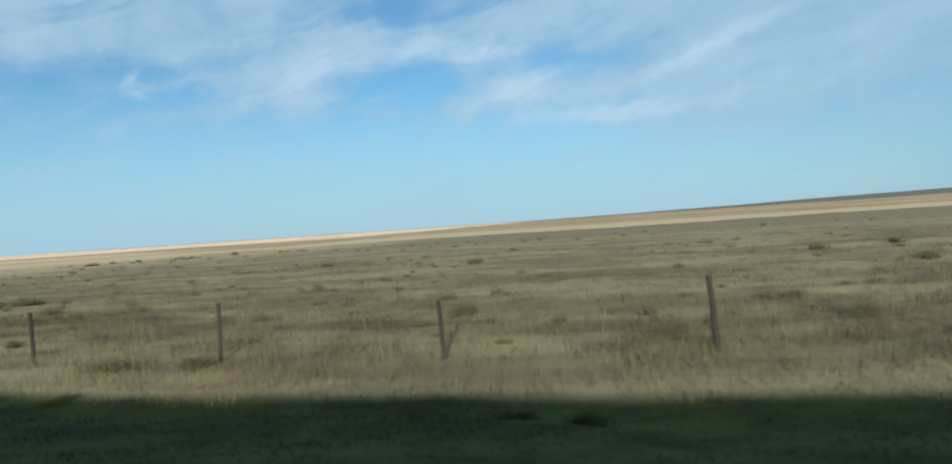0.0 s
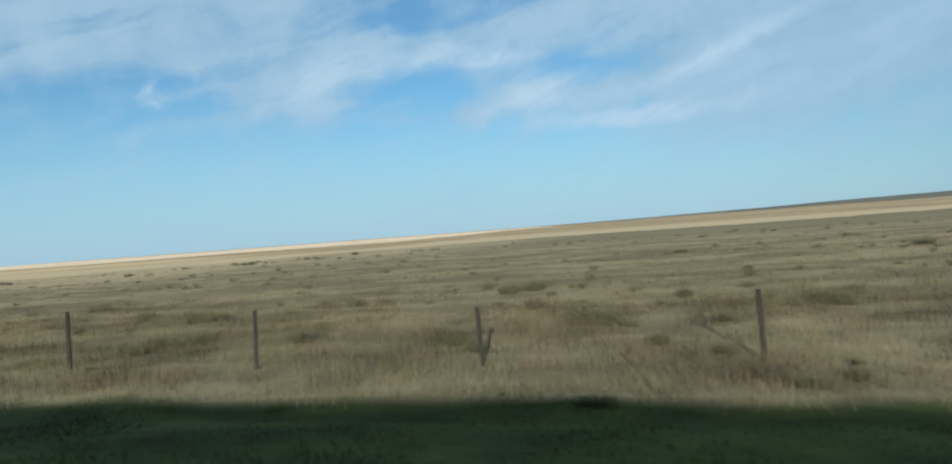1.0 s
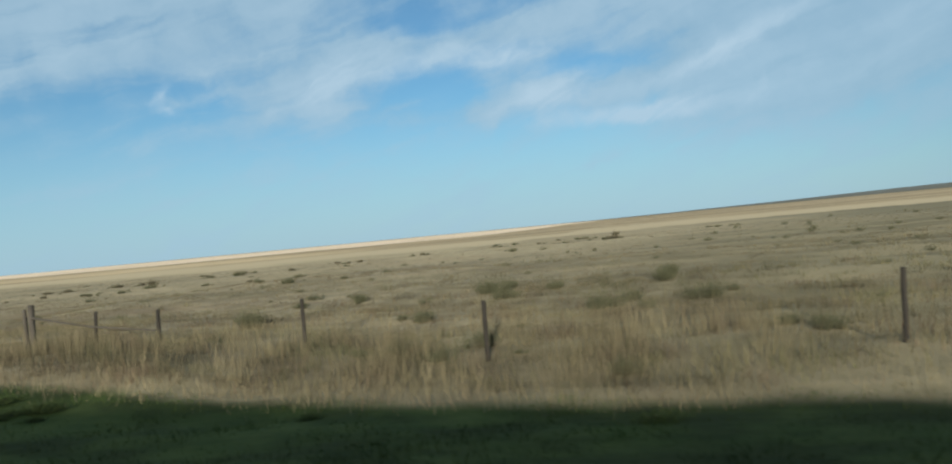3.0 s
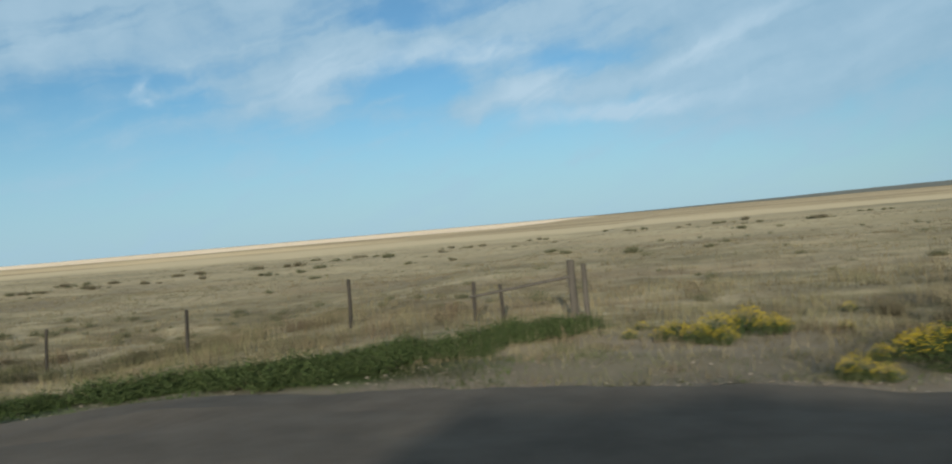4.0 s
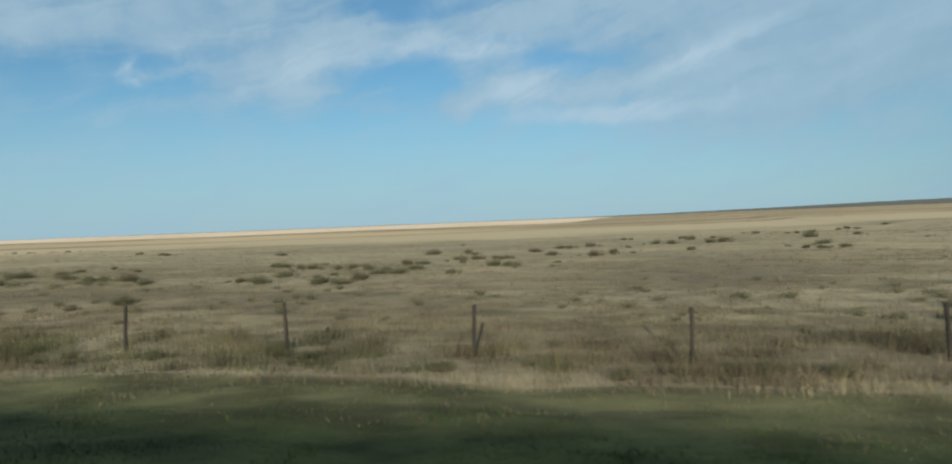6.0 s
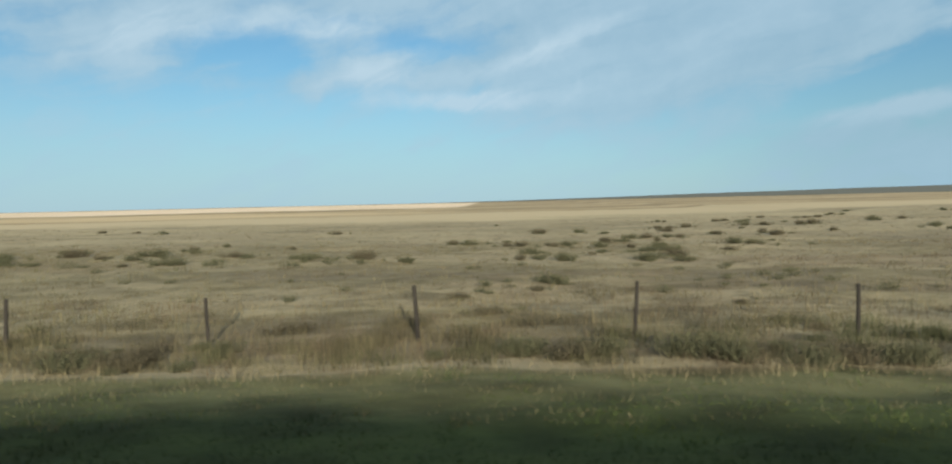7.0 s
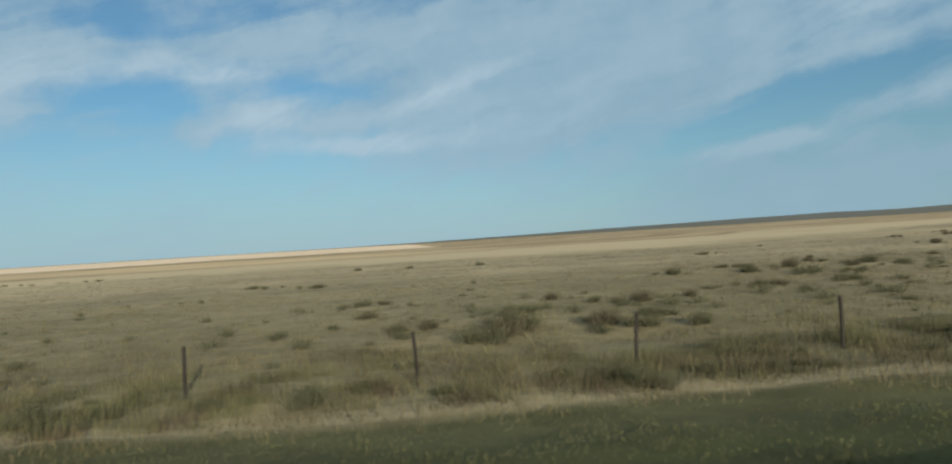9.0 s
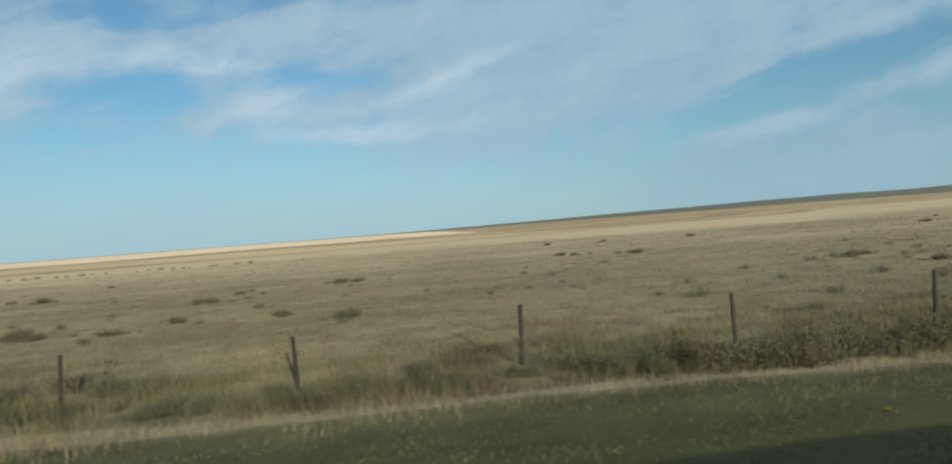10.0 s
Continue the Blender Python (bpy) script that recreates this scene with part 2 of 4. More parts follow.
    dried = k.math("MULTIPLY", k.ramp(x, -113.0, -122.0), k.math("MULTIPLY", k.ramp(y, 7.4, 11.4, 0.08, 0.95), k.ramp(x, -236.0, -256.0, 1.0, 0.8)))
    verge = k.mix(dried, verge, k.mix(fine, (0.1, 0.1, 0.046), (0.175, 0.165, 0.08)))
    tufted = k.ramp(uneven, 0.36, 0.64, 0.6, 1.4)
    verge = k.mix(1.0, verge, k.add("CombineColor", Red=tufted, Green=tufted, Blue=tufted).outputs[0], "MULTIPLY")
    verge = k.mix(k.ramp(x_w, -170.0, -235.0, 0.0, 0.6), verge, k.mix(fine, (0.076, 0.078, 0.036), (0.125, 0.123, 0.06)))
    col = k.mix(k.math("MULTIPLY", k.ramp(rim, 9.9, 9.1), k.ramp(y, -11.0, -9.5)), col, verge)
    band = k.math("MULTIPLY", k.ramp(rim, 9.6, 10.0), k.ramp(rim, 11.2, 10.7))
    col = k.mix(k.math("MULTIPLY", band, k.ramp(x, -105.0, -120.0, 0.12, 0.6)), col, pale)
    gravel = k.mix(fine, (0.16, 0.145, 0.125), (0.30, 0.275, 0.24))
    col = k.mix(k.math("MULTIPLY", k.ramp(y, 3.7, 3.2), k.ramp(y, -8.5, -7.5)), col, gravel)
    # bare dirt and gravel of the field entrance
    xc = k.math("ABSOLUTE", k.math("ADD", x, k.math("ADD", 103.4, k.math("MULTIPLY", wob, 2.0))))
    lane = k.math("MULTIPLY", k.ramp(xc, 4.2, 2.4), k.math("MULTIPLY", k.ramp(y, 14.0, 11.5), k.ramp(y, 2.0, 3.0)))
    col = k.mix(k.math("MULTIPLY", lane, 0.8), col, earth)
    xe = k.math("ABSOLUTE", k.math("ADD", x, k.math("ADD", 104.4, k.math("MULTIPLY", wob, 2.0))))
    skirt = k.math("MULTIPLY", k.ramp(xe, 7.6, 6.4), k.math("MULTIPLY", k.ramp(k.math("ADD", y, k.math("MULTIPLY", wob, 1.5)), 8.3, 7.5), k.ramp(y, 2.0, 3.0)))
    col = k.mix(k.math("MULTIPLY", skirt, 0.85), col, earth)
    return col


def ground_bump(k):
    p = place(k)
    return k.math("ADD", k.noise(p, 2.5, 6.0, 0.65)[0], k.noise(p, 0.4, 4.0, 0.6)[0])


def two_tone(lo, hi, scale=3.0, per_island=True, stretch=(1, 1, 1)):
    def build(k):
        g = k.add("NewGeometry")
        n = k.noise(k.scale(g.outputs["Position"], stretch), scale, 4.0, 0.6)[0]
        f = k.math("MULTIPLY_ADD", g.outputs["Random Per Island"], 0.7, k.math("MULTIPLY", n, 0.5)) if per_island else n
        return k.mix(k.ramp(f, 0.2, 0.85), lo, hi)
    return build


def blade_material(name, lo, hi, patch_lo, patch_hi, green=0.45, green_lo=(0.068, 0.072, 0.032), green_hi=(0.125, 0.125, 0.062), brown=0.62, low=0.5, high=1.4, weedy=0.5, rusty=0.6):
    """Grass: blades differ one by one and in drifts."""
    def build(k):
        g = k.add("NewGeometry")
        p = g.outputs["Position"]
        drift = k.noise(k.scale(p, (0.06, 0.12, 0.1)), 1.0, 4.0, 0.6)[0]
        a = k.mix(g.outputs["Random Per Island"], lo, hi)
        b = k.mix(g.outputs["Random Per Island"], patch_lo, patch_hi)
        c = k.mix(k.ramp(drift, 0.42, 0.60), a, b)
        # greener growth further along the road
        far_x = k.ramp(k.add("SeparateXYZ", Vector=p).outputs[0], -165.0, -235.0, 0.0, green)
        near_x = k.ramp(k.add("SeparateXYZ", Vector=p).outputs[0], -88.0, -62.0, 0.0, brown)
        streak = k.ramp(k.noise(k.scale(p, (0.09, 0.26, 0.0)), 1.0, 3.0, 0.55)[0], 0.42, 0.58)
        dull = k.mix(g.outputs["Random Per Island"], (0.04, 0.037, 0.022), (0.078, 0.07, 0.043))
        c = k.mix(near_x, c, k.mix(streak, dull, k.mix(g.outputs["Random Per Island"], (0.07, 0.068, 0.035), (0.12, 0.113, 0.062))))
        c = k.mix(far_x, c, k.mix(g.outputs["Random Per Island"], green_lo, green_hi))
        small, uneven = patch_noise(k, p)
        shade = k.ramp(uneven, 0.36, 0.62, low, high)
        c = k.mix(k.ramp(small, 0.56, 0.66, 0.0, weedy), c, (0.048, 0.056, 0.026))
        seed = k.noise(k.scale(p, (0.8, 0.9, 0.0)), 1.0, 2.0, 0.5)[0]
        c = k.mix(k.ramp(seed, 0.54, 0.64, 0.0, rusty), c, (0.085, 0.064, 0.046))
        return k.mix(1.0, c, k.add("CombineColor", Red=shade, Green=shade, Blue=shade).outputs[0], "MULTIPLY")
    return material(name, build, 0.85, 0.2)


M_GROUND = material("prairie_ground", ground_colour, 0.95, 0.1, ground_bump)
M_ASPHALT = material("asphalt", two_tone((0.045, 0.045, 0.046), (0.085, 0.082, 0.08), 6.0, False), 0.9, 0.3,
                     lambda k: k.noise(place(k), 60.0, 4.0, 0.7)[0])
M_OLD_ASPHALT = material("worn_asphalt", two_tone((0.064, 0.055, 0.043), (0.108, 0.095, 0.076), 1.3, False), 0.92, 0.25,
                         lambda k: k.noise(place(k), 40.0, 4.0, 0.7)[0])
M_STONE = material("gravel_stone", two_tone((0.09, 0.08, 0.064), (0.2, 0.18, 0.148), 12.0), 0.9, 0.2)
M_PAINT = material("road_paint", two_tone((0.62, 0.61, 0.57), (0.8, 0.79, 0.75), 8.0, False), 0.7)
M_YELLOW_PAINT = material("yellow_road_paint", two_tone((0.55, 0.38, 0.05), (0.7, 0.5, 0.08), 8.0, False), 0.7)
M_STRAW = blade_material("dry_grass", (0.092, 0.082, 0.047), (0.138, 0.122, 0.072), (0.066, 0.065, 0.035), (0.108, 0.101, 0.056))
M_PRAIRIE = blade_material("prairie_grass", (0.1, 0.089, 0.055), (0.15, 0.134, 0.086), (0.078, 0.073, 0.044), (0.122, 0.112, 0.068), low=0.72, high=1.2, weedy=0.3)
M_RIM = blade_material("bleached_grass", (0.135, 0.12, 0.072), (0.2, 0.178, 0.11), (0.115, 0.103, 0.06), (0.175, 0.156, 0.095), 0.15, brown=0.75, low=0.7, high=1.2, weedy=0.2)
M_DARK = blade_material("brown_weeds", (0.046, 0.041, 0.024), (0.088, 0.077, 0.046), (0.036, 0.042, 0.02), (0.07, 0.076, 0.037))
M_VERGE = blade_material("verge_grass", (0.02, 0.04, 0.008), (0.038, 0.064, 0.015), (0.025, 0.042, 0.011), (0.045, 0.066, 0.018), 0.75, (0.06, 0.062, 0.029), (0.1, 0.1, 0.048), 0.0, 0.75, 1.25, 0.0, 0.0)
M_VERGE_DRY = blade_material("dry_verge_grass", (0.07, 0.067, 0.037), (0.105, 0.098, 0.056), (0.06, 0.062, 0.032), (0.095, 0.092, 0.05), 0.6, brown=0.0, low=0.8, high=1.15, weedy=0.1, rusty=0.15)
M_WOOD = material("weathered_wood", two_tone((0.015, 0.0142, 0.0123), (0.04, 0.0376, 0.0328), 9.0, False, (1, 1, 0.12)), 0.9, 0.2,
                  lambda k: k.noise(k.scale(place(k), (1, 1, 0.08)), 60.0, 4.0, 0.6)[0])
M_GREY_WOOD = material("grey_weathered_wood", two_tone((0.036, 0.034, 0.029), (0.08, 0.075, 0.064), 9.0, False, (1, 1, 0.12)), 0.9, 0.2,
                       lambda k: k.noise(k.scale(place(k), (1, 1, 0.08)), 60.0, 4.0, 0.6)[0])
M_PALE_WOOD = material("bleached_wood", two_tone((0.11, 0.107, 0.098), (0.19, 0.185, 0.17), 9.0, False, (0.12, 1, 1)), 0.85, 0.2)
M_WIRE = material("rusty_wire", two_tone((0.06, 0.05, 0.04), (0.12, 0.10, 0.085), 30.0, False), 0.6, 0.4)
M_SAGE = material("sagebrush_leaves", two_tone((0.046, 0.052, 0.028), (0.084, 0.088, 0.05), 2.0), 0.85, 0.2)
M_SAGE_BROWN = material("dry_brush_leaves", two_tone((0.05, 0.047, 0.029), (0.09, 0.083, 0.053), 2.0), 0.88, 0.2)
M_WEED = material("green_weeds", two_tone((0.018, 0.031, 0.011), (0.04, 0.058, 0.021), 2.0), 0.9, 0.1)
M_TWIG = material("twigs", two_tone((0.06, 0.045, 0.032), (0.14, 0.11, 0.08), 12.0), 0.9, 0.2)
M_RUST = blade_material("rust_brown_weeds", (0.05, 0.036, 0.023), (0.1, 0.07, 0.044), (0.042, 0.036, 0.021), (0.08, 0.064, 0.038), 0.3, brown=0.2)
M_BLOOM = material("yellow_bloom", two_tone((0.19, 0.15, 0.01), (0.34, 0.265, 0.018), 5.0), 0.8, 0.2)
M_MARKER = material("grey_marker_post", two_tone((0.032, 0.034, 0.036), (0.06, 0.063, 0.066), 8.0, False), 0.7, 0.3)
M_REFLECT = material("blue_reflector", two_tone((0.006, 0.014, 0.034), (0.014, 0.028, 0.06), 20.0, False), 0.6, 0.3)


# ---- the lie of the land ----
def smooth(a, b, x):
    t = np.clip((np.asarray(x, float) - a) / (b - a), 0, 1)
    return t * t * (3 - 2 * t)


def waves(x, y, size, seed):
    """Smooth unevenness of about +-1, with features of that size in metres."""
    r = np.random.RandomState(seed)
    out = np.zeros(np.broadcast(x, y).shape)
    for i in range(6):
        a, ph, f = r.uniform(0, math.pi), r.uniform(0, 6.3), r.uniform(0.6, 1.7) * 2 * math.pi / size
        out = out + np.sin((x * math.cos(a) + y * math.sin(a)) * f + ph)
    return out / 3.0


def shade_bank_height(x):
    """Height of an unseen bank added on the sunny side to shade the verge."""
    return 5.08 + 0.12 * smooth(-78, -84, x) * smooth(-105, -100, x) - 0.95 * smooth(-100.2, -102.6, x) * smooth(-110.5, -105.5, x) - 0.44 * smooth(-108, -130, x) - 1.0 * smooth(-205, -235, x) + 0.09 * waves(x, 0 * x, 9.0, 5) + 0.06 * waves(x, 0 * x, 2.5, 6)


def land(x, y):
    x, y = np.asarray(x, float), np.asarray(y, float)
    east = smooth(-112, -122, x)                                  # lower ground past the field entrance
    ramp_ = smooth(-84, -93, x) * smooth(-117, -109, x)           # fill of the field entrance
    side_a = np.interp(y, [3, 6, 8.5, 12.7, 22, 45, 75, 120], [0, -0.55, -0.88, -0.97, -1.05, -1.05, -1.0, -1.4])
    side_b = np.interp(y, [3, 4.5, 6, 8.5, 10.5, 13.0, 15.9, 22, 45, 75, 120], [0, -0.52, -0.83, -1.1, -1.33, -1.52, -1.68, -1.75, -1.7, -1.75, -2.1])
    side_r = np.interp(y, [3, 6, 8.5, 12.7, 15.9, 24, 45, 75, 120], [0, -0.22, -0.36, -0.55, -0.72, -0.95, -1.05, -1.1, -1.5])
    z = side_a * (1 - east) + side_b * east
    z = z * (1 - ramp_) + side_r * ramp_
    far = np.interp(y, [120, 300, 600, 1258, 2400, 4600], [0, 0.1, 1.0, 2.5, 3.3, 3.6])
    z = z + np.where(y > 120, far, 0)
    z = z + 0.05 * waves(x, y, 3.0, 1) * smooth(3.5, 6, y) + 0.07 * waves(x, y, 14.0, 2) * smooth(4, 12, y)
    z = z + 0.12 * waves(x, y, 60.0, 3) * smooth(20, 60, y) + 0.35 * waves(x, y, 420.0, 4) * smooth(150, 500, y)
    # low wooded ridge far off
    z = z + (26.0 + 4.0 * waves(x, y, 900.0, 8) + 0.8 * waves(x, y, 120.0, 9)) * smooth(2400, 3300, y) * smooth(-1000, 1800, x - 0.05 * y)
    z = z - 11.0 * smooth(-300, -2600, x) * smooth(1500, 4200, y)
    # unseen bank behind the road, stands in for the vehicle's shadow on the verge
    back = np.interp(-y, [6.5, 8.0, 10.5, 15.5, 17.5, 60], [0, -0.35, -0.35, 0.97, 1.0, 1.05])
    z_back = np.where(back > 0, back * shade_bank_height(x), back) + 0.05 * waves(x, y, 3.0, 1) * smooth(7, 9, -y)
    z = np.where(y < 3, np.where(y < -6.5, z_back, 0.0), z)
    under = smooth(-7.2, -6.8, y) * smooth(3.2, 2.6, y)
    return z - 0.06 * under


def mesh_object(name, verts, faces, mat, parent=None):
    me = bpy.data.meshes.new(name)
    me.from_pydata(verts, [], faces)
    me.materials.append(mat)
    me.update()
    ob = new(name, me)
    ob.parent = parent
    return ob


def graded(stops):
    """Grid lines: (from, to, step) in turn."""
    out = []
    for a, b, s in stops:
        out.extend(np.linspace(a, b, max(1, round((b - a) / s)), endpoint=False).tolist())
    return np.array(out + [stops[-1][1]])


def make_ground():
    xs = graded([(-5200, -1500, 300), (-1500, -500, 50), (-500, -330, 6), (-330, 40, 1.2), (40, 200, 6), (200, 1200, 60), (1200, 5200, 250)])
    ys = graded([(-3000, -300, 300), (-300, -60, 40), (-60, -20, 5), (-20, -6, 0.7), (-6, 2.4, 2.1), (2.4, 24, 0.6), (24, 60, 1.5), (60, 140, 4), (140, 500, 15),
                 (500, 1500, 50), (1500, 4700, 160)])
    gx, gy = np.meshgrid(xs, ys)
    gz = land(gx, gy)
    nx, ny = len(xs), len(ys)
    verts = np.column_stack([gx.ravel(), gy.ravel(), gz.ravel()])
    i, j = np.meshgrid(np.arange(nx - 1), np.arange(ny - 1))
    a = (j * nx + i).ravel()
    faces = np.column_stack([a, a + 1, a + nx + 1, a + nx])
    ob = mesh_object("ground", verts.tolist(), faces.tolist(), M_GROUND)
    ob.data.polygons.foreach_set("use_smooth", [True] * len(ob.data.polygons))
    return tagged(ob, "dry straw and olive prairie ground reaching the horizon", "ground", kind="structure")


def strip(name, xs, y0, y1, lift, mat, label, category):
    """A thin slab along the road between the lines y0(x) and y1(x), on the land."""
    verts, faces, rows = [], [], 6
    for x in xs:
        a, b = y0(x), y1(x)
        for r in range(rows):
            y = a + (b - a) * r / (rows - 1)
            verts.append((x, y, float(land(x, y)) + lift(x, y)))
    for i in range(len(xs) - 1):
        for r in range(rows - 1):
            p = i * rows + r
            faces.append((p, p + rows, p + rows + 1, p + 1))
    ob = mesh_object(name, verts, faces, mat)
    m = ob.modifiers.new("slab", "SOLIDIFY")
    m.thickness, m.offset = 0.05, -1.0
    return tagged(ob, label, category, kind="structure")


make_ground()
road_x = [x for x in range(-1500, 1301, 20)]
strip("road", road_x, lambda x: -6.4, lambda x: 2.4, lambda x, y: 0.07, M_ASPHALT, "two-lane dark asphalt highway with painted lines", "road")
strip("edge_line", road_x, lambda x: 1.62, lambda x: 1.74, lambda x, y: 0.076, M_PAINT, "white painted edge line on the asphalt", "road marking")
strip("edge_line", road_x, lambda x: -5.74, lambda x: -5.62, lambda x, y: 0.076, M_PAINT, "white painted edge line on the asphalt", "road marking")
strip("centre_line", road_x, lambda x: -2.05, lambda x: -1.93, lambda x, y: 0.076, M_YELLOW_PAINT, "yellow painted centre line on the asphalt", "road marking")


APRON_X = [-113.0, -111.6, -110.6, -109.6, -108.5, -107.0, -104.5, -101.5, -99.8, -98.8, -98.0, -97.2, -96.4]
APRON_Y = [2.6, 4.6, 5.9, 6.7, 7.25, 7.4, 7.2, 7.0, 6.95, 6.5, 5.9, 5.0, 2.6]


def apron_edge(x):
    return float(np.interp(x, APRON_X, APRON_Y)) + 0.06 * math.sin(x * 3.1) + 0.05 * math.sin(x * 7.3)


strip("side_road_apron", [-112.9 + 0.2 * i for i in range(83)], lambda x: 2.42, apron_edge, lambda x, y: 0.05 + 0.02 * smooth(4, 2.4, y), M_OLD_ASPHALT,
      "worn grey asphalt apron of a field entrance", "road")


# ---- building blocks ----
def part(name, bm, mat, parent, label=""):
    me = bpy.data.meshes.new(name)
    bm.to_mesh(me)
    bm.free()
    me.materials.append(mat)
    ob = new(name, me)
    ob.parent = parent
    return tagged(ob, label) if label else ob


def shared(name, me, parent, m):
    ob = new(name, me)
    ob.parent = parent
    ob.matrix_basis = m
    return ob


def thing(name, label, category, m=None, group=""):
    ob = new(name)
    ob.empty_display_size = 0.2
    if m is not None:
        ob.matrix_basis = m
    return tagged(ob, label, category, group)


def pole_bm(bm, a, b, r0, r1, rnd, sides=8, rings=5, wobble=0.06):
    """A round timber from a to b with an uneven surface."""
    a, b = Vector(a), Vector(b)
    axis = (b - a)
    q = axis.to_track_quat("Z", "Y")
    loops = []
    for i in range(rings):
        t = i / (rings - 1)
        c = a + axis * t + Vector((rnd.uniform(-1, 1), rnd.uniform(-1, 1), 0)) * r0 * 0.12
        r = r0 + (r1 - r0) * t
        loops.append([bm.verts.new(c + q @ Vector((math.cos(2 * math.pi * s / sides), math.sin(2 * math.pi * s / sides), 0)) * r * (1 + rnd.uniform(-wobble, wobble)))
                      for s in range(sides)])
    for lo, hi in zip(loops, loops[1:]):
        for s in range(sides):
            bm.faces.new((lo[s], lo[(s + 1) % sides], hi[(s + 1) % sides], hi[s]))
    bm.faces.new(loops[-1])
    bm.faces.new(loops[0][::-1])


def timber_mesh(name, a, b, r0, r1, seed, mat, sides=8):
    bm = bmesh.new()
    pole_bm(bm, a, b, r0, r1, random.Random(seed), sides)
    me = bpy.data.meshes.new(name)
    bm.to_mesh(me)
    bm.free()
    me.materials.append(mat)
    return me


POST_MESHES = [timber_mesh("post", (0, 0, -0.35), (0.01 * s, 0, 1.18 + 0.05 * s), 0.046 + 0.004 * s, 0.04 + 0.003 * s, s, M_WOOD) for s in range(4)]
BIG_POST = [timber_mesh("corner_post", (0, 0, -0.4), (0, 0, 1.32 + 0.04 * s), 0.092, 0.085, 20 + s, M_GREY_WOOD, 10) for s in range(2)]


def wire_run(parent, points, heights, rnd):
    """Strands of wire from post to post with a slight sag."""
    for h in heights:
        bm = bmesh.new()
        r, prev = 0.0016, None
        for i, (p, q) in enumerate(zip(points, points[1:])):
            for s in range(4):
                t = s / 4
                c = Vector(p).lerp(Vector(q), t) + Vector((0, -0.06, h - 0.03 * math.sin(math.pi * t) + rnd.uniform(-0.006, 0.006)))
                ring = [bm.verts.new(c + Vector((0, math.cos(a) * r, math.sin(a) * r))) for a in (0.5, 2.6, 4.7)]
                if prev:
                    for e in range(3):
                        bm.faces.new((prev[e], prev[(e + 1) % 3], ring[(e + 1) % 3], ring[e]))
                prev = ring
        part("wire", bm, M_WIRE, parent)


SHORT = ((-223.35, 15.9), (-94.2, 15.8), (-91.75, 15.6), (-107.57, 15.15), (-108.25, 15.2))


def fence(label, points, seed, big=()):
    rnd = random.Random(seed)
    base = thing("fence", label, "fence")
    feet = []
    for i, (x, y) in enumerate(points):
        z = float(land(x, y))
        feet.append((x, y, z))
        if i in big:
            shared("corner_post", BIG_POST[i % 2], base, pose(x, y, z, rnd.uniform(-1, 1), rnd.uniform(-1, 1), rnd.uniform(0, 360)))
        else:
            tall = rnd.uniform(0.95, 1.06) * (0.72 if (x, y) in SHORT else 1.0)
            shared("post", POST_MESHES[rnd.randrange(4)], base, pose(x, y, z, rnd.uniform(-3, 3), rnd.uniform(-3, 3), rnd.uniform(0, 360)) @ Matrix.Diagonal((1, 1, tall, 1)))
    wire_run(base, feet, (0.35, 0.62, 0.9, 1.12), rnd)
    return base


def brace(parent, a, b, r, mat, seed, label=""):
    bm = bmesh.new()
    pole_bm(bm, a, b, r, r * 0.85, random.Random(seed), 8, 6)
    return part("brace_rail", bm, mat, parent, label)


# fence before the field entrance, bending back to the gateway
run_a = [(-9.32 - 5.0 * i, 12.7) for i in range(-5, 17)]
run_a = [p for p in run_a if p[0] > -78]
run_a += [(-81.6, 13.4), (-86.6, 14.7), (-91.75, 15.6), (-94.2, 15.8), (-96.7, 15.9)]
fence_a = fence("weathered wooden posts of a wire fence in tall dry grass", run_a, 11, big=(len(run_a) - 1,))
# fence past the entrance
run_b = [(-105.95, 15.1), (-107.57, 15.15), (-108.25, 15.2)] + [(-111.74 - 4.96 * i, 15.9) for i in range(0, 22)]
run_b += [(-220.95, 15.9), (-223.35, 15.9)]
run_b += [(-228.55 - 5.1 * i, 15.9) for i in range(0, 24)]
fence_b = fence("weathered wooden posts of a wire fence beside sagebrush", run_b, 12, big=(0,))


def gatepost(parent, x, y, seed):
    z = float(land(x, y))
    bm = bmesh.new()
    pole_bm(bm, (x, y, z - 0.4), (x - 0.02, y, z + 1.22), 0.06, 0.055, random.Random(seed))
    part("gate_post", bm, M_GREY_WOOD, parent)


gatepost(fence_b, -105.68, 15.18, 3)
gatepost(fence_a, -97.0, 15.95, 4)
brace(fence_b, (-106.0, 15.05, 0.27), (-108.3, 15.12, -0.06), 0.036, M_GREY_WOOD, 5, "sloping weathered brace rail")
brace(fence_a, (-96.6, 15.82, 0.2), (-94.25, 15.75, -0.17), 0.034, M_GREY_WOOD, 6, "sloping weathered brace rail")
brace(fence_a, (-94.3, 15.74, -0.16), (-91.8, 15.55, -0.34), 0.034, M_GREY_WOOD, 7, "weathered brace rail")
brace(fence_b, (-220.85, 15.78, -0.6), (-223.4, 15.78, -0.64), 0.042, M_PALE_WOOD, 8, "bleached white brace rail")
brace(fence_b, (-223.5, 15.6, -1.12), (-225.3, 15.4, -1.2), 0.045, M_WOOD, 9, "fallen grey rail")


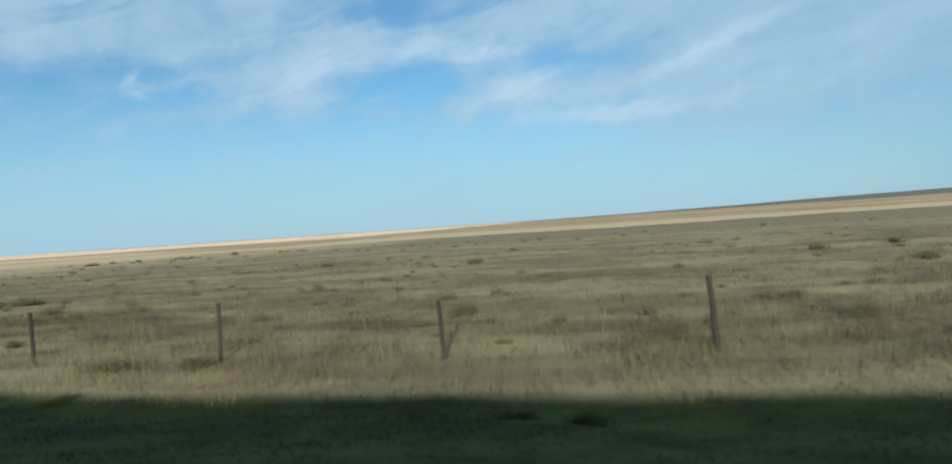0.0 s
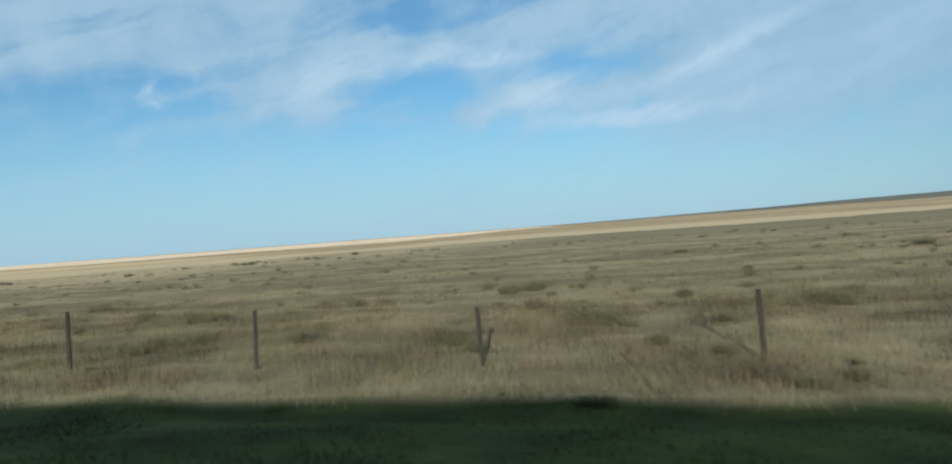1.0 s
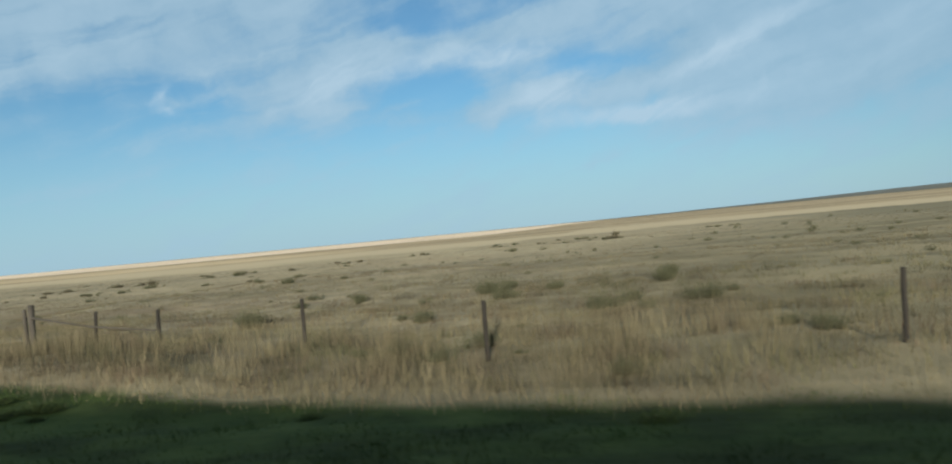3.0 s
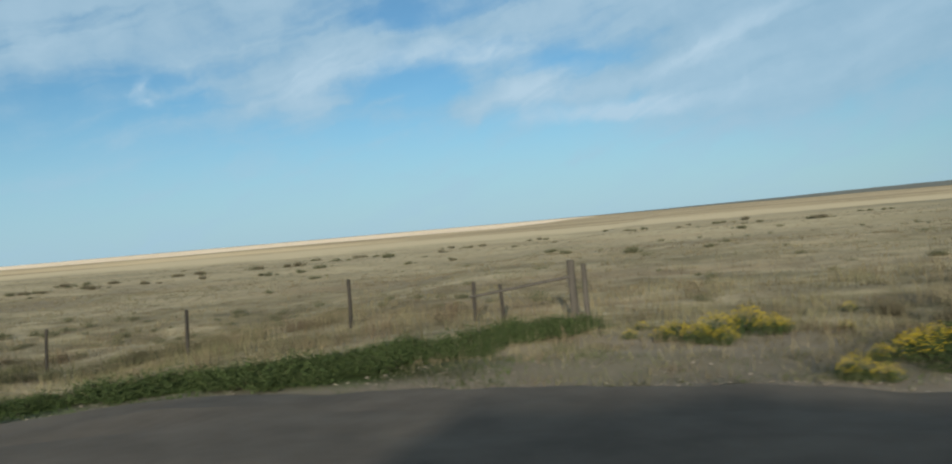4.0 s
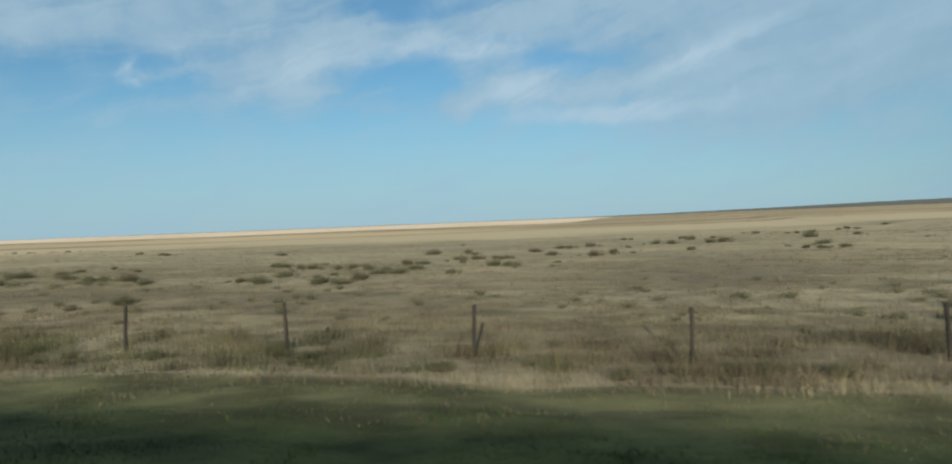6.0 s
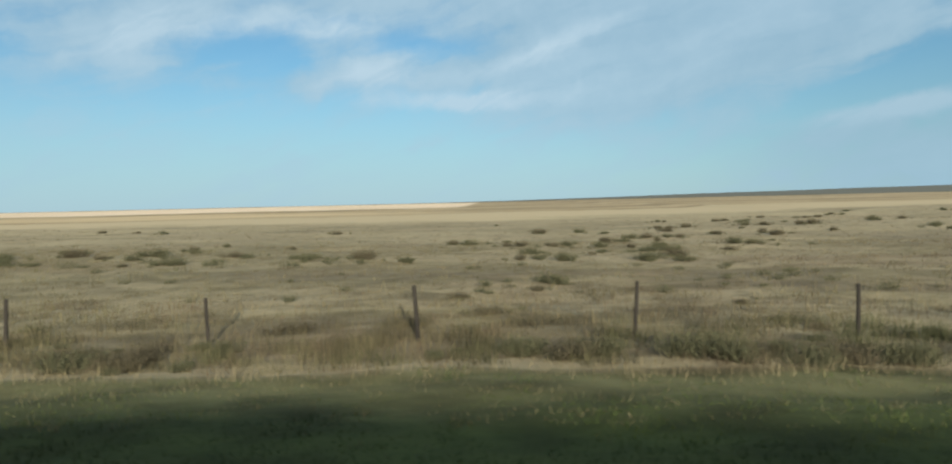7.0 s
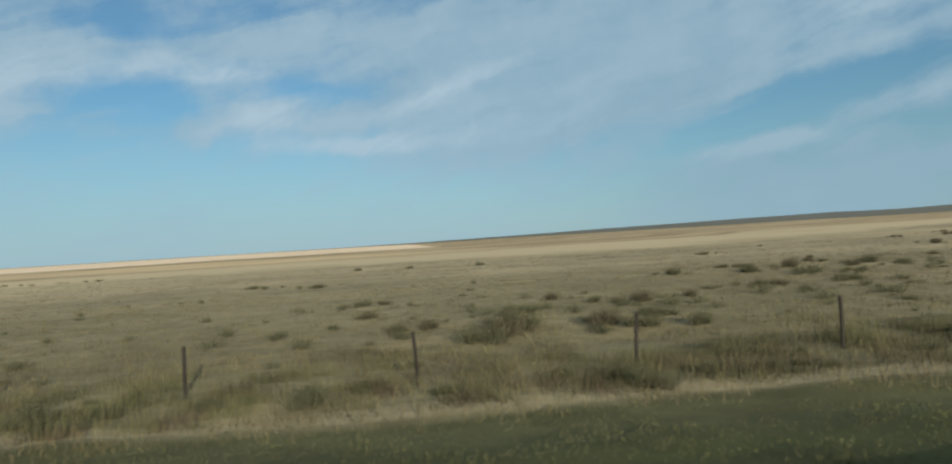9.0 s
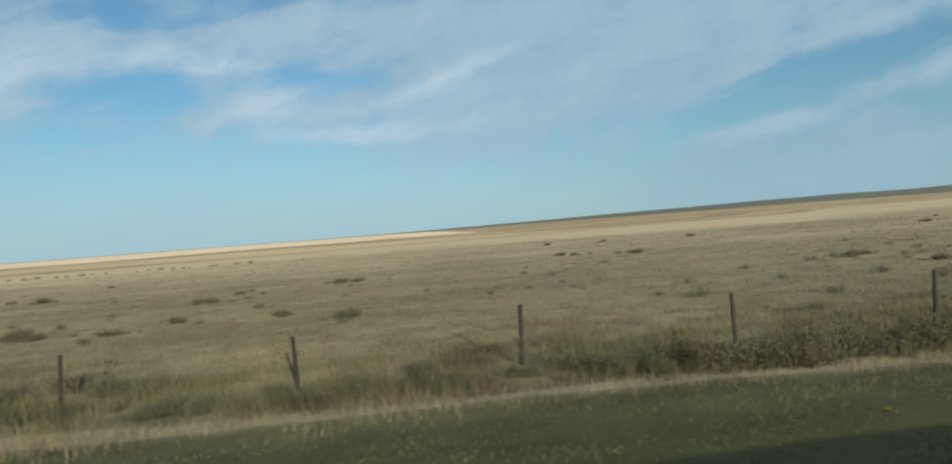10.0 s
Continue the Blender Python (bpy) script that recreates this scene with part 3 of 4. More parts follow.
# ---- marker post at the road's shoulder ----
def marker_post(x, y):
    z = float(land(x, y))
    base = thing("marker_post", "slim leaning grey roadside marker post with a dark blue top", "marker post", pose(x, y, z, 0, -13, 0))
    bm = bmesh.new()
    bmesh.ops.create_cube(bm, size=1, matrix=Matrix.Translation((0, 0, 0.87)) @ Matrix.Diagonal((0.03, 0.018, 2.06, 1)))
    bmesh.ops.bevel(bm, geom=bm.edges[:], offset=0.004, segments=2, affect="EDGES")
    part("stake", bm, M_MARKER, base)
    bm = bmesh.new()
    bmesh.ops.create_cube(bm, size=1, matrix=Matrix.Translation((0, -0.004, 1.86)) @ Matrix.Diagonal((0.05, 0.028, 0.16, 1)))
    bmesh.ops.bevel(bm, geom=bm.edges[:], offset=0.012, segments=2, affect="EDGES")
    part("reflector", bm, M_REFLECT, base, "dark blue reflector plate")


marker_post(-194.98, 3.65)


# ---- brush ----
def fine_brush(seed, mat, stems, leaves, leaf=0.03, lean=0.5, woody=0.3):
    """A dense bushy plant about 1 m across: upright thin stems in a dome, set with small leaves."""
    rnd = random.Random(seed)
    sv, sf, lv, lf = [], [], [], []
    lobes = [(Vector((rnd.gauss(0, 0.17), rnd.gauss(0, 0.17), 0)), rnd.uniform(0.6, 1.0)) for i in range(6)]
    for i in range(stems):
        lobe, high = lobes[rnd.randrange(6)]
        a, r = rnd.uniform(0, 6.283), math.sqrt(rnd.random())
        root = lobe + Vector((math.cos(a), math.sin(a), 0)) * r * 0.14
        top = root + Vector((math.cos(a) * r * lean * 0.5, math.sin(a) * r * lean * 0.5, 0)) + Vector((rnd.gauss(0, 0.03), rnd.gauss(0, 0.03), 0))
        top.z = 0.72 * high * (1 - 0.45 * r * r) * rnd.uniform(0.7, 1.15)
        side = Vector((rnd.uniform(-1, 1), rnd.uniform(-1, 1), 0)).normalized() * rnd.uniform(0.003, 0.007)
        to_v, to_f = (sv, sf) if i < stems * woody else (lv, lf)
        k = len(to_v)
        to_v += [root - side, root + side, top]
        to_f.append((k, k + 1, k + 2))
        for n in range(leaves):
            c = root.lerp(top, rnd.uniform(0.25, 1.02)) + Vector((rnd.gauss(0, 0.02), rnd.gauss(0, 0.02), 0))
            d = Vector((rnd.gauss(0, 0.6), rnd.gauss(0, 0.6), rnd.uniform(0.3, 1.2))).normalized()
            w = d.cross(Vector((rnd.uniform(-1, 1), rnd.uniform(-1, 1), 0.2))).normalized()
            ln, wd = leaf * rnd.uniform(0.7, 1.5), leaf * rnd.uniform(0.16, 0.3)
            k = len(lv)
            lv += [c - w * wd, c + w * wd, c + d * ln * 1.6]
            lf.append((k, k + 1, k + 2))
    out = []
    for name, v, f, m in (("woody_base", sv, sf, M_TWIG), ("foliage", lv, lf, mat)):
        me = bpy.data.meshes.new(name)
        me.from_pydata([p[:] for p in v], [], f)
        me.materials.append(m)
        out.append(me)
    return out


SAGE = [fine_brush(40 + i, M_SAGE if i < 4 else M_SAGE_BROWN, 430, 3, 0.032, 0.5, 0.06) for i in range(6)]
FAR_SAGE = [fine_brush(50 + i, M_SAGE, 115, 3, 0.052, 0.7, 0.0) for i in range(6)]
WEED = [fine_brush(60 + i, M_WEED, 190, 7, 0.048, 0.8, 0.1) for i in range(3)]
GOLD = [fine_brush(70 + i, M_WEED, 130, 8, 0.045) for i in range(2)]


def bloom_mesh(seed):
    """Flower heads over the top of a bush."""
    rnd = random.Random(seed)
    bm = bmesh.new()
    for i in range(210):
        a, rr = rnd.uniform(0, 6.283), math.sqrt(rnd.random()) * 0.5
        z = 0.8 * (0.95 - 0.6 * (rr / 0.5) ** 2 * 0.8) * rnd.uniform(0.8, 1.08)
        m = Matrix.Translation((math.cos(a) * rr, math.sin(a) * rr, z)) @ Matrix.Diagonal((rnd.uniform(0.008, 0.017), rnd.uniform(0.008, 0.017), rnd.uniform(0.008, 0.018), 1))
        bmesh.ops.create_icosphere(bm, subdivisions=1, radius=1.0, matrix=m)
    me = bpy.data.meshes.new("bloom")
    bm.to_mesh(me)
    bm.free()
    me.materials.append(M_BLOOM)
    return me


BLOOM = [bloom_mesh(80 + i) for i in range(2)]
LABELS = {"sage": ("grey-green sagebrush clump on the dry prairie", "low brown dry brush clump on the prairie"),
          "weed": "dark green leafy roadside weed clump", "gold": "yellow-flowering rabbitbrush beside the field entrance"}


def bush(kind, x, y, size, tall=1.0):
    rnd = random.Random(int(x * 131 + y * 17))
    m = pose(x, y, float(land(x, y)) - 0.02, 0, 0, rnd.uniform(0, 360)) @ Matrix.Diagonal((size * rnd.uniform(0.9, 1.2), size * rnd.uniform(0.9, 1.2), size * tall, 1))
    if kind == "sage":
        i = rnd.randrange(6)
        base = thing("sagebrush", LABELS["sage"][i > 3], "shrub", m, "brush scattered over the prairie")
        stems, leaves = SAGE[i]
    elif kind == "weed":
        base = thing("roadside_weed", LABELS["weed"], "weed", m, "weeds along the verge")
        stems, leaves = WEED[rnd.randrange(3)]
    else:
        base = thing("rabbitbrush", LABELS["gold"], "shrub", m, "yellow shrubs at the field entrance")
        i = rnd.randrange(2)
        stems, leaves = GOLD[i]
        tagged(shared("bloom", BLOOM[i], base, Matrix()), "small yellow flower heads", kind="stuff")
    tagged(shared("woody_base", stems, base, Matrix()), "thin grey-brown stems", kind="stuff")
    shared("foliage", leaves, base, Matrix())


def far_brush(name, label, drifts, kinds=None):
    """Loose drifts of brush too far off to tell apart, joined: each (x, y, count, spread x, spread y, size, seed)."""
    verts, faces, base = [], [], 0
    shapes = []
    for stems, leaves in kinds or FAR_SAGE:
        co = np.empty(len(leaves.vertices) * 3)
        leaves.vertices.foreach_get("co", co)
        shapes.append(co.reshape(-1, 3))
    for cx, cy, n, sx, sy, size, seed in drifts:
        rnd = random.Random(seed)
        for i in range(n):
            x, y, s = cx + rnd.gauss(0, sx), cy + rnd.gauss(0, sy), size * rnd.uniform(0.6, 1.3)
            turn = rnd.uniform(0, 6.283)
            c = shapes[rnd.randrange(6)]
            w = np.column_stack([(c[:, 0] * math.cos(turn) - c[:, 1] * math.sin(turn)) * s + x,
                                 (c[:, 0] * math.sin(turn) + c[:, 1] * math.cos(turn)) * s + y,
                                 c[:, 2] * s * rnd.uniform(0.5, 0.85) + float(land(x, y))])
            verts.append(w)
            faces.append(np.arange(len(w)).reshape(-1, 3) + base)
            base += len(w)
    ob = mesh_object(name, np.concatenate(verts).tolist(), np.concatenate(faces).tolist(), M_SAGE)
    return tagged(ob, label, "brush", kind="stuff")


SKIRT = []


def clump(x, y, width, tall=0.62):
    """Brush that covers a width along the road: one plant, or several that stand together."""
    rnd = random.Random(int(x * 53 + y * 29))
    n = max(1, round(width / 1.15))
    for i in range(1 + 2 * n):
        SKIRT.append((x + rnd.gauss(0, 0.55) * width, y + rnd.gauss(0, 0.5) * width, 1, 0.01, 0.01, rnd.uniform(0.2, 0.42) * min(width, 1.6), int(x * -71) + i))
    for i in range(n):
        s = 0.92 * width / n * rnd.uniform(0.95, 1.3)
        bush("sage", x + (i + 0.5 - n / 2) * width / n, y + (rnd.uniform(-0.5, 0.5) if n > 1 else 0), s, tall * rnd.uniform(0.75, 1.15))


# brush standing singly in the middle distance: place and width
for x, y, s in ((-153.5, 103, 2.4), (-150.2, 102, 1.4), (-135, 90, 1.4), (-124, 86, 0.9), (-129.5, 64, 0.9), (-151.6, 79, 2.8), (-145, 63, 2.2), (-142.3, 64.8, 1.0),
                (-154.7, 65.2, 0.8), (-161.5, 64, 1.2), (-159.6, 64.5, 0.7), (-162.6, 58.1, 1.4), (-204, 80, 1.5), (-133.5, 52.3, 0.9), (-111.6, 119, 2.0),
                (-109.6, 124, 1.1), (-104, 118, 0.8), (-102, 127, 0.9), (-97.4, 124, 2.6), (-97.5, 76.5, 1.4), (-91.8, 117, 1.0), (-92.4, 133, 1.7)):
    clump(x, y, s)
for x, y, s in ((-114.4, 58.6, 0.9), (-111.3, 48, 0.7), (-106.6, 45, 1.1), (-102, 45, 0.6), (-100.8, 49.5, 0.6), (-149.4, 90.3, 0.8), (-88.1, 89.5, 2.6), (-75, 124.7, 2.6),
                (-71.5, 126, 2.2), (-160.4, 72.8, 0.6), (-129.9, 123, 1.0), (-119.7, 91.5, 0.9), (-125.8, 67, 0.9), (-156, 78.8, 1.4), (-174.8, 44, 2.8), (-170.6, 44, 1.0),
                (-170.6, 59.2, 1.9), (-166.5, 61.1, 1.2), (-168, 48.8, 2.6), (-143.1, 117.7, 1.4), (-138.3, 112.7, 1.9), (-135.8, 112.8, 1.2), (-141, 85.4, 1.6)):
    clump(x, y, s)
for x, y, s in ((-118.1, 141, 1.4), (-142.7, 70, 1.6), (-127.5, 124, 2.4), (-180.8, 72, 1.6), (-177.2, 71.5, 1.5), (-175.2, 67, 1.1), (-172.8, 54.2, 0.8), (-169.2, 67.5, 1.5),
                (-174.1, 47, 1.3), (-178, 47.6, 1.2), (-176, 46.4, 0.9), (-176.8, 37.6, 1.4), (-175.1, 36.8, 1.0), (-179.1, 41.7, 0.6), (-178.5, 42.9, 0.7), (-183.7, 48.5, 2.3),
                (-187.8, 51.5, 2.3), (-184.3, 53, 0.7), (-181.1, 38, 1.3), (-183, 39.4, 2.0), (-162, 104, 2.0), (-153.6, 94.4, 1.2), (-157.9, 79.8, 1.3), (-164.7, 52.7, 0.8)):
    clump(x, y, s)
for x, y, s in ((-186.1, 101, 0.6), (-230, 90, 1.3), (-239, 100, 1.2), (-199.6, 49, 0.8), (-189.7, 38.5, 1.2), (-192.8, 40, 1.5), (-196.4, 41, 2.0), (-201, 43.5, 2.1), (-203.8, 39, 2.4),
                (-206, 38, 0.8), (-206, 47.5, 0.9), (-208, 50, 0.8), (-206.5, 54, 0.8), (-207.6, 42, 1.2), (-210.3, 43, 1.2), (-213.5, 45, 1.7), (-217, 43.5, 1.7), (-212, 39.3, 1.0),
                (-208.7, 27, 1.3), (-210.8, 26.6, 1.5), (-213, 26, 1.7), (-215.6, 34.8, 1.4), (-229.9, 31.8, 1.8), (-225.6, 32.2, 0.9), (-220.1, 31.6, 0.7), (-219.9, 25.2, 0.9)):
    clump(x, y, s)
for x, y, s in ((-185.7, 24.1, 0.9), (-182.5, 27.9, 1.7), (-184.5, 20.2, 1.1), (-183, 25.8, 0.7), (-176.8, 21.9, 0.7), (-252.5, 64, 2.3), (-247, 61, 1.7), (-167.5, 77, 2.2), (-164.6, 78, 1.4),
                (-182.6, 44.1, 1.5), (-176.2, 52.8, 2.5), (-173.5, 58.3, 2.6), (-174.7, 38.9, 1.6), (-180.5, 49, 2.2), (-246.5, 104, 1.5), (-271.5, 51.3, 2.4), (-278.2, 47.5, 0.9),
                (-279.2, 43.1, 2.0), (-294.5, 54.2, 1.6), (-298, 57, 0.7), (-297, 72.5, 0.7), (-272.7, 32, 1.1), (-277.6, 32.7, 1.1), (-269.5, 28.8, 1.2), (-279.5, 30.3, 1.3)):
    clump(x, y, s, 0.58)
for x, y, s in ((-283.3, 31.2, 2.6), (-240.8, 38.5, 2.0), (-238.8, 27.6, 2.6), (-241, 32, 1.2), (-234.5, 29.2, 2.1), (-231.7, 35.1, 1.2), (-228.2, 31.5, 1.6), (-229.5, 26.1, 1.4),
                (-220.1, 35, 2.0), (-221.2, 45.7, 1.4), (-215.9, 48.8, 2.0), (-208, 51.8, 1.1), (-207.9, 45.3, 1.6), (-13, 23.8, 0.7), (-12.5, 44.7, 1.2), (-26, 49, 1.2),
                (-7.9, 24.1, 0.7), (8, 42.6, 1.4), (12.1, 43.9, 1.1), (10.7, 33.5, 1.3), (3.2, 21.4, 0.8), (-0.6, 18.7, 0.6), (-31.9, 28.3, 1.7), (-9.4, 11.8, 0.9), (-11.1, 11.7, 0.8)):
    clump(x, y, s, 0.58)
far_brush("brush_skirt", "low dry growth round the brush on the prairie", SKIRT)
# drifts of low brush, seen through the grass
far_brush("brush_drift", "low grey-brown brush in drifts over the prairie", [
    (-20, 26, 90, 26, 6, 0.5, 21),
    (-40, 45, 120, 45, 11, 0.6, 22),
    (-30, 85, 70, 50, 16, 0.8, 23),
    (-150, 26, 50, 22, 5, 0.5, 25),
    (-225, 28, 70, 32, 6, 0.5, 26),
    (-265, 36, 40, 25, 8, 0.55, 27),
    (-124, 22, 45, 9.0, 3.0, 0.55, 31),
    (-139, 23, 50, 10.0, 3.5, 0.55, 32),
    (-112, 23, 25, 8.0, 3.0, 0.5, 33),
    (-206, 40, 14, 7.0, 3.0, 0.9, 2),
    (-216, 33, 16, 6.0, 2.6, 0.9, 3),
    (-168, 28, 25, 9.0, 3.0, 0.6, 5),
    (-236, 27, 20, 7.0, 2.4, 0.9, 6),
    (-330, 142, 26, 22, 2.0, 1.1, 16),
])
# low brush scattered between the verge and the fence
rnd_f = random.Random(7)
scatter = [(rnd_f.uniform(-292, -118), 14.4 + rnd_f.gauss(0, 0.8), rnd_f.uniform(0.35, 0.85)) for i in range(170)]
scatter += [(rnd_f.uniform(-290, -204), 13.9 + rnd_f.gauss(0, 0.5), rnd_f.uniform(0.45, 0.9)) for i in range(75)]
scatter += [(rnd_f.uniform(-85, 12), rnd_f.uniform(11.4, 20.0), rnd_f.uniform(0.35, 0.8)) for i in range(56)]
scatter += [(rnd_f.uniform(-95, -76), rnd_f.uniform(17.5, 30), rnd_f.uniform(0.7, 1.3)) for i in range(16)]
far_brush("roadside_brush", "low grey-brown brush scattered along the wire fence", [(x, y, 1, 0.01, 0.01, s, int(x * -31)) for x, y, s in scatter], SAGE)
# larger shrubs along the fence: place and width
for x, y, s in ((-276.0, 17.0, 1.2), (-275.3, 18.0, 1.3), (-274.0, 17.1, 1.2), (-267.8, 14.6, 1.0), (-266.5, 14.6, 1.0), (-263.4, 14.4, 1.2), (-262.9, 13.5, 1.0),
                (-262.1, 13.8, 1.2), (-261.1, 14.0, 1.5), (-260.7, 13.4, 1.6), (-260.2, 12.8, 1.6), (-259.5, 12.8, 1.5), (-258.2, 13.1, 1.6), (-257.7, 12.8, 1.3),
                (-256.2, 13.2, 1.8), (-236.6, 22.4, 1.6), (-236.0, 23.5, 1.8), (-235.4, 24.8, 2.0), (-231.8, 24.3, 1.5), (-231.0, 23.3, 1.2), (-229.1, 22.7, 1.2),
                (-225.5, 12.7, 1.1), (-225.0, 12.8, 1.1), (-224.3, 12.2, 1.0)):
    bush("sage", x, y, s, 0.72)
for x, y, s in ((-223.7, 12.1, 1.0), (-223.1, 12.2, 1.0), (-222.3, 12.2, 1.0), (-221.7, 12.3, 1.0), (-221.0, 12.4, 1.1), (-218.9, 12.7, 1.0), (-216.5, 14.7, 1.2),
                (-215.4, 15.2, 1.2), (-214.1, 14.8, 1.6), (-213.5, 14.6, 1.6), (-192.9, 13.2, 1.2), (-191.9, 13.2, 1.2), (-191.7, 14.3, 1.0), (-183.8, 13.9, 1.1),
                (-183.0, 13.5, 1.1), (-182.1, 13.8, 1.0), (-180.7, 13.7, 1.3), (-179.9, 13.1, 1.1), (-178.4, 12.8, 1.1), (-177.6, 13.0, 1.2), (-176.7, 12.9, 1.2),
                (-148.8, 21.7, 1.2), (-147.8, 18.9, 1.2), (-147.8, 25.0, 1.2)):
    bush("sage", x, y, s, 0.72)
for x, y, s in ((-131.1, 12.9, 0.9), (-130.8, 14.6, 1.2), (-130.5, 13.5, 1.2), (-129.7, 14.6, 1.0), (-128.8, 14.6, 1.1), (-127.5, 13.5, 1.2), (-127.0, 13.5, 1.4),
                (-126.6, 13.0, 1.2), (-125.9, 13.0, 1.2)):
    bush("sage", x, y, s, 0.72)
for x, y, s in ((-39.4, 15.7, 0.9), (-38.7, 16.1, 0.9), (-42.3, 20.9, 1.0), (-38.0, 24.8, 1.0), (-37.0, 25.5, 0.8), (-32.4, 26.9, 1.0), (-28.0, 17.6, 1.3),
                (-27.4, 17.5, 1.0), (-30.2, 21.4, 1.0), (-25.5, 23.8, 0.9), (-23.9, 10.6, 0.5), (-23.2, 11.2, 0.55), (-21.6, 10.7, 0.5), (-20.2, 11.0, 0.6), (-30.7, 15.3, 0.8),
                (-35.2, 16.0, 0.8), (-21.9, 19.3, 1.0), (-38.6, 12.6, 0.3)):
    bush("sage", x, y, s, 0.75)
# flowering shrubs and weeds round the field entrance
for x, y, s in ((-103.2, 11.2, 0.6), (-102.7, 11.7, 0.66), (-102.4, 11.4, 0.5), (-103.5, 10.7, 0.5), (-103.1, 10.5, 0.42), (-104.0, 11.0, 0.36), (-104.5, 11.2, 0.26), (-103.8, 11.5, 0.4),
                (-102.2, 11.9, 0.38), (-101.2, 8.8, 0.5), (-100.9, 9.1, 0.52), (-100.6, 9.3, 0.42), (-101.5, 8.9, 0.32), (-100.3, 9.4, 0.34), (-102.0, 7.8, 0.42), (-101.75, 7.7, 0.3),
                (-101.2, 12.2, 0.26), (-104.4, 12.6, 0.26), (-105.4, 12.9, 0.22), (-98.3, 7.9, 0.2), (-96.2, 6.2, 0.2), (-95.6, 6.0, 0.17), (-95.2, 6.1, 0.24),
                (-94.7, 6.1, 0.2), (-111.3, 5.7, 0.36), (-113.0, 6.0, 0.3), (-100.7, 14.4, 0.3)):
    bush("gold", x, y, s, 0.95)
for x, y in ((-125.4, 7.6), (-119.8, 7.8), (-130.5, 7.5), (-246.7, 9.0), (-248.6, 8.4), (-261.1, 7.8)):
    bush("gold", x, y, 0.13, 0.8)
for x, y, s in ((-102.0, 7.8, 0.4), (-101.0, 8.2, 0.5), (-100.7, 8.6, 0.6), (-100.5, 8.0, 0.6), (-101.0, 9.2, 0.5), (-100.6, 9.5, 0.5), (-103.4, 10.8, 0.5),
                (-96.9, 4.9, 0.4), (-96.6, 4.5, 0.45), (-96.3, 4.8, 0.5), (-97.2, 5.6, 0.35), (-96.1, 4.3, 0.4), (-96.7, 5.2, 0.45)):
    bush("weed", x, y, s, 0.62)
BAND_X, BAND_Y = [-117, -113, -110.6, -108.3, -106.8, -105.9, -105.5], [6.8, 7.3, 8.1, 9.1, 10.4, 11.6, 13.1]
for i in range(120):
    x = rnd_f.uniform(-114, -105.5) if i < 66 else -105.5 - 4.5 * rnd_f.random() ** 1.6
    bush("weed", x + rnd_f.gauss(0, 0.15), float(np.interp(x, BAND_X, BAND_Y)) + rnd_f.gauss(0, 0.42), rnd_f.uniform(0.42, 0.85), rnd_f.uniform(0.5, 0.72))
for i in range(120):
    t = rnd_f.random() ** 1.35
    x = -100.3 + 13.3 * t
    low = max(5.6, apron_edge(x) + 0.4) if x < -95.5 else 5.8 + 1.6 * min(1, (x + 95.5) / 5)
    bush("weed", x, low + (3.0 - 1.8 * t) * rnd_f.random(), rnd_f.uniform(0.5, 1.05) * (1 - 0.45 * t), rnd_f.uniform(0.48, 0.78) if x < -96 else rnd_f.uniform(0.42, 0.66))
for x, y, s in ((-99.5, 12.6, 0.8), (-98.6, 11.9, 0.9), (-98.0, 13.2, 0.8), (-100.2, 13.8, 0.7), (-97.2, 12.6, 0.7), (-96.4, 13.4, 0.8), (-213.6, 13.1, 0.95), (-212.9, 13.0, 0.85),
                (-211.4, 13.1, 0.95), (-210.6, 13.2, 0.85), (-209.9, 13.0, 0.75)):
    bush("sage", x, y, s, 0.75)
for i in range(16):
    x = rnd_f.uniform(-89, 12)
    bush("weed", x, rnd_f.uniform(8.0, 9.4), rnd_f.uniform(0.3, 0.55), rnd_f.uniform(0.3, 0.5))


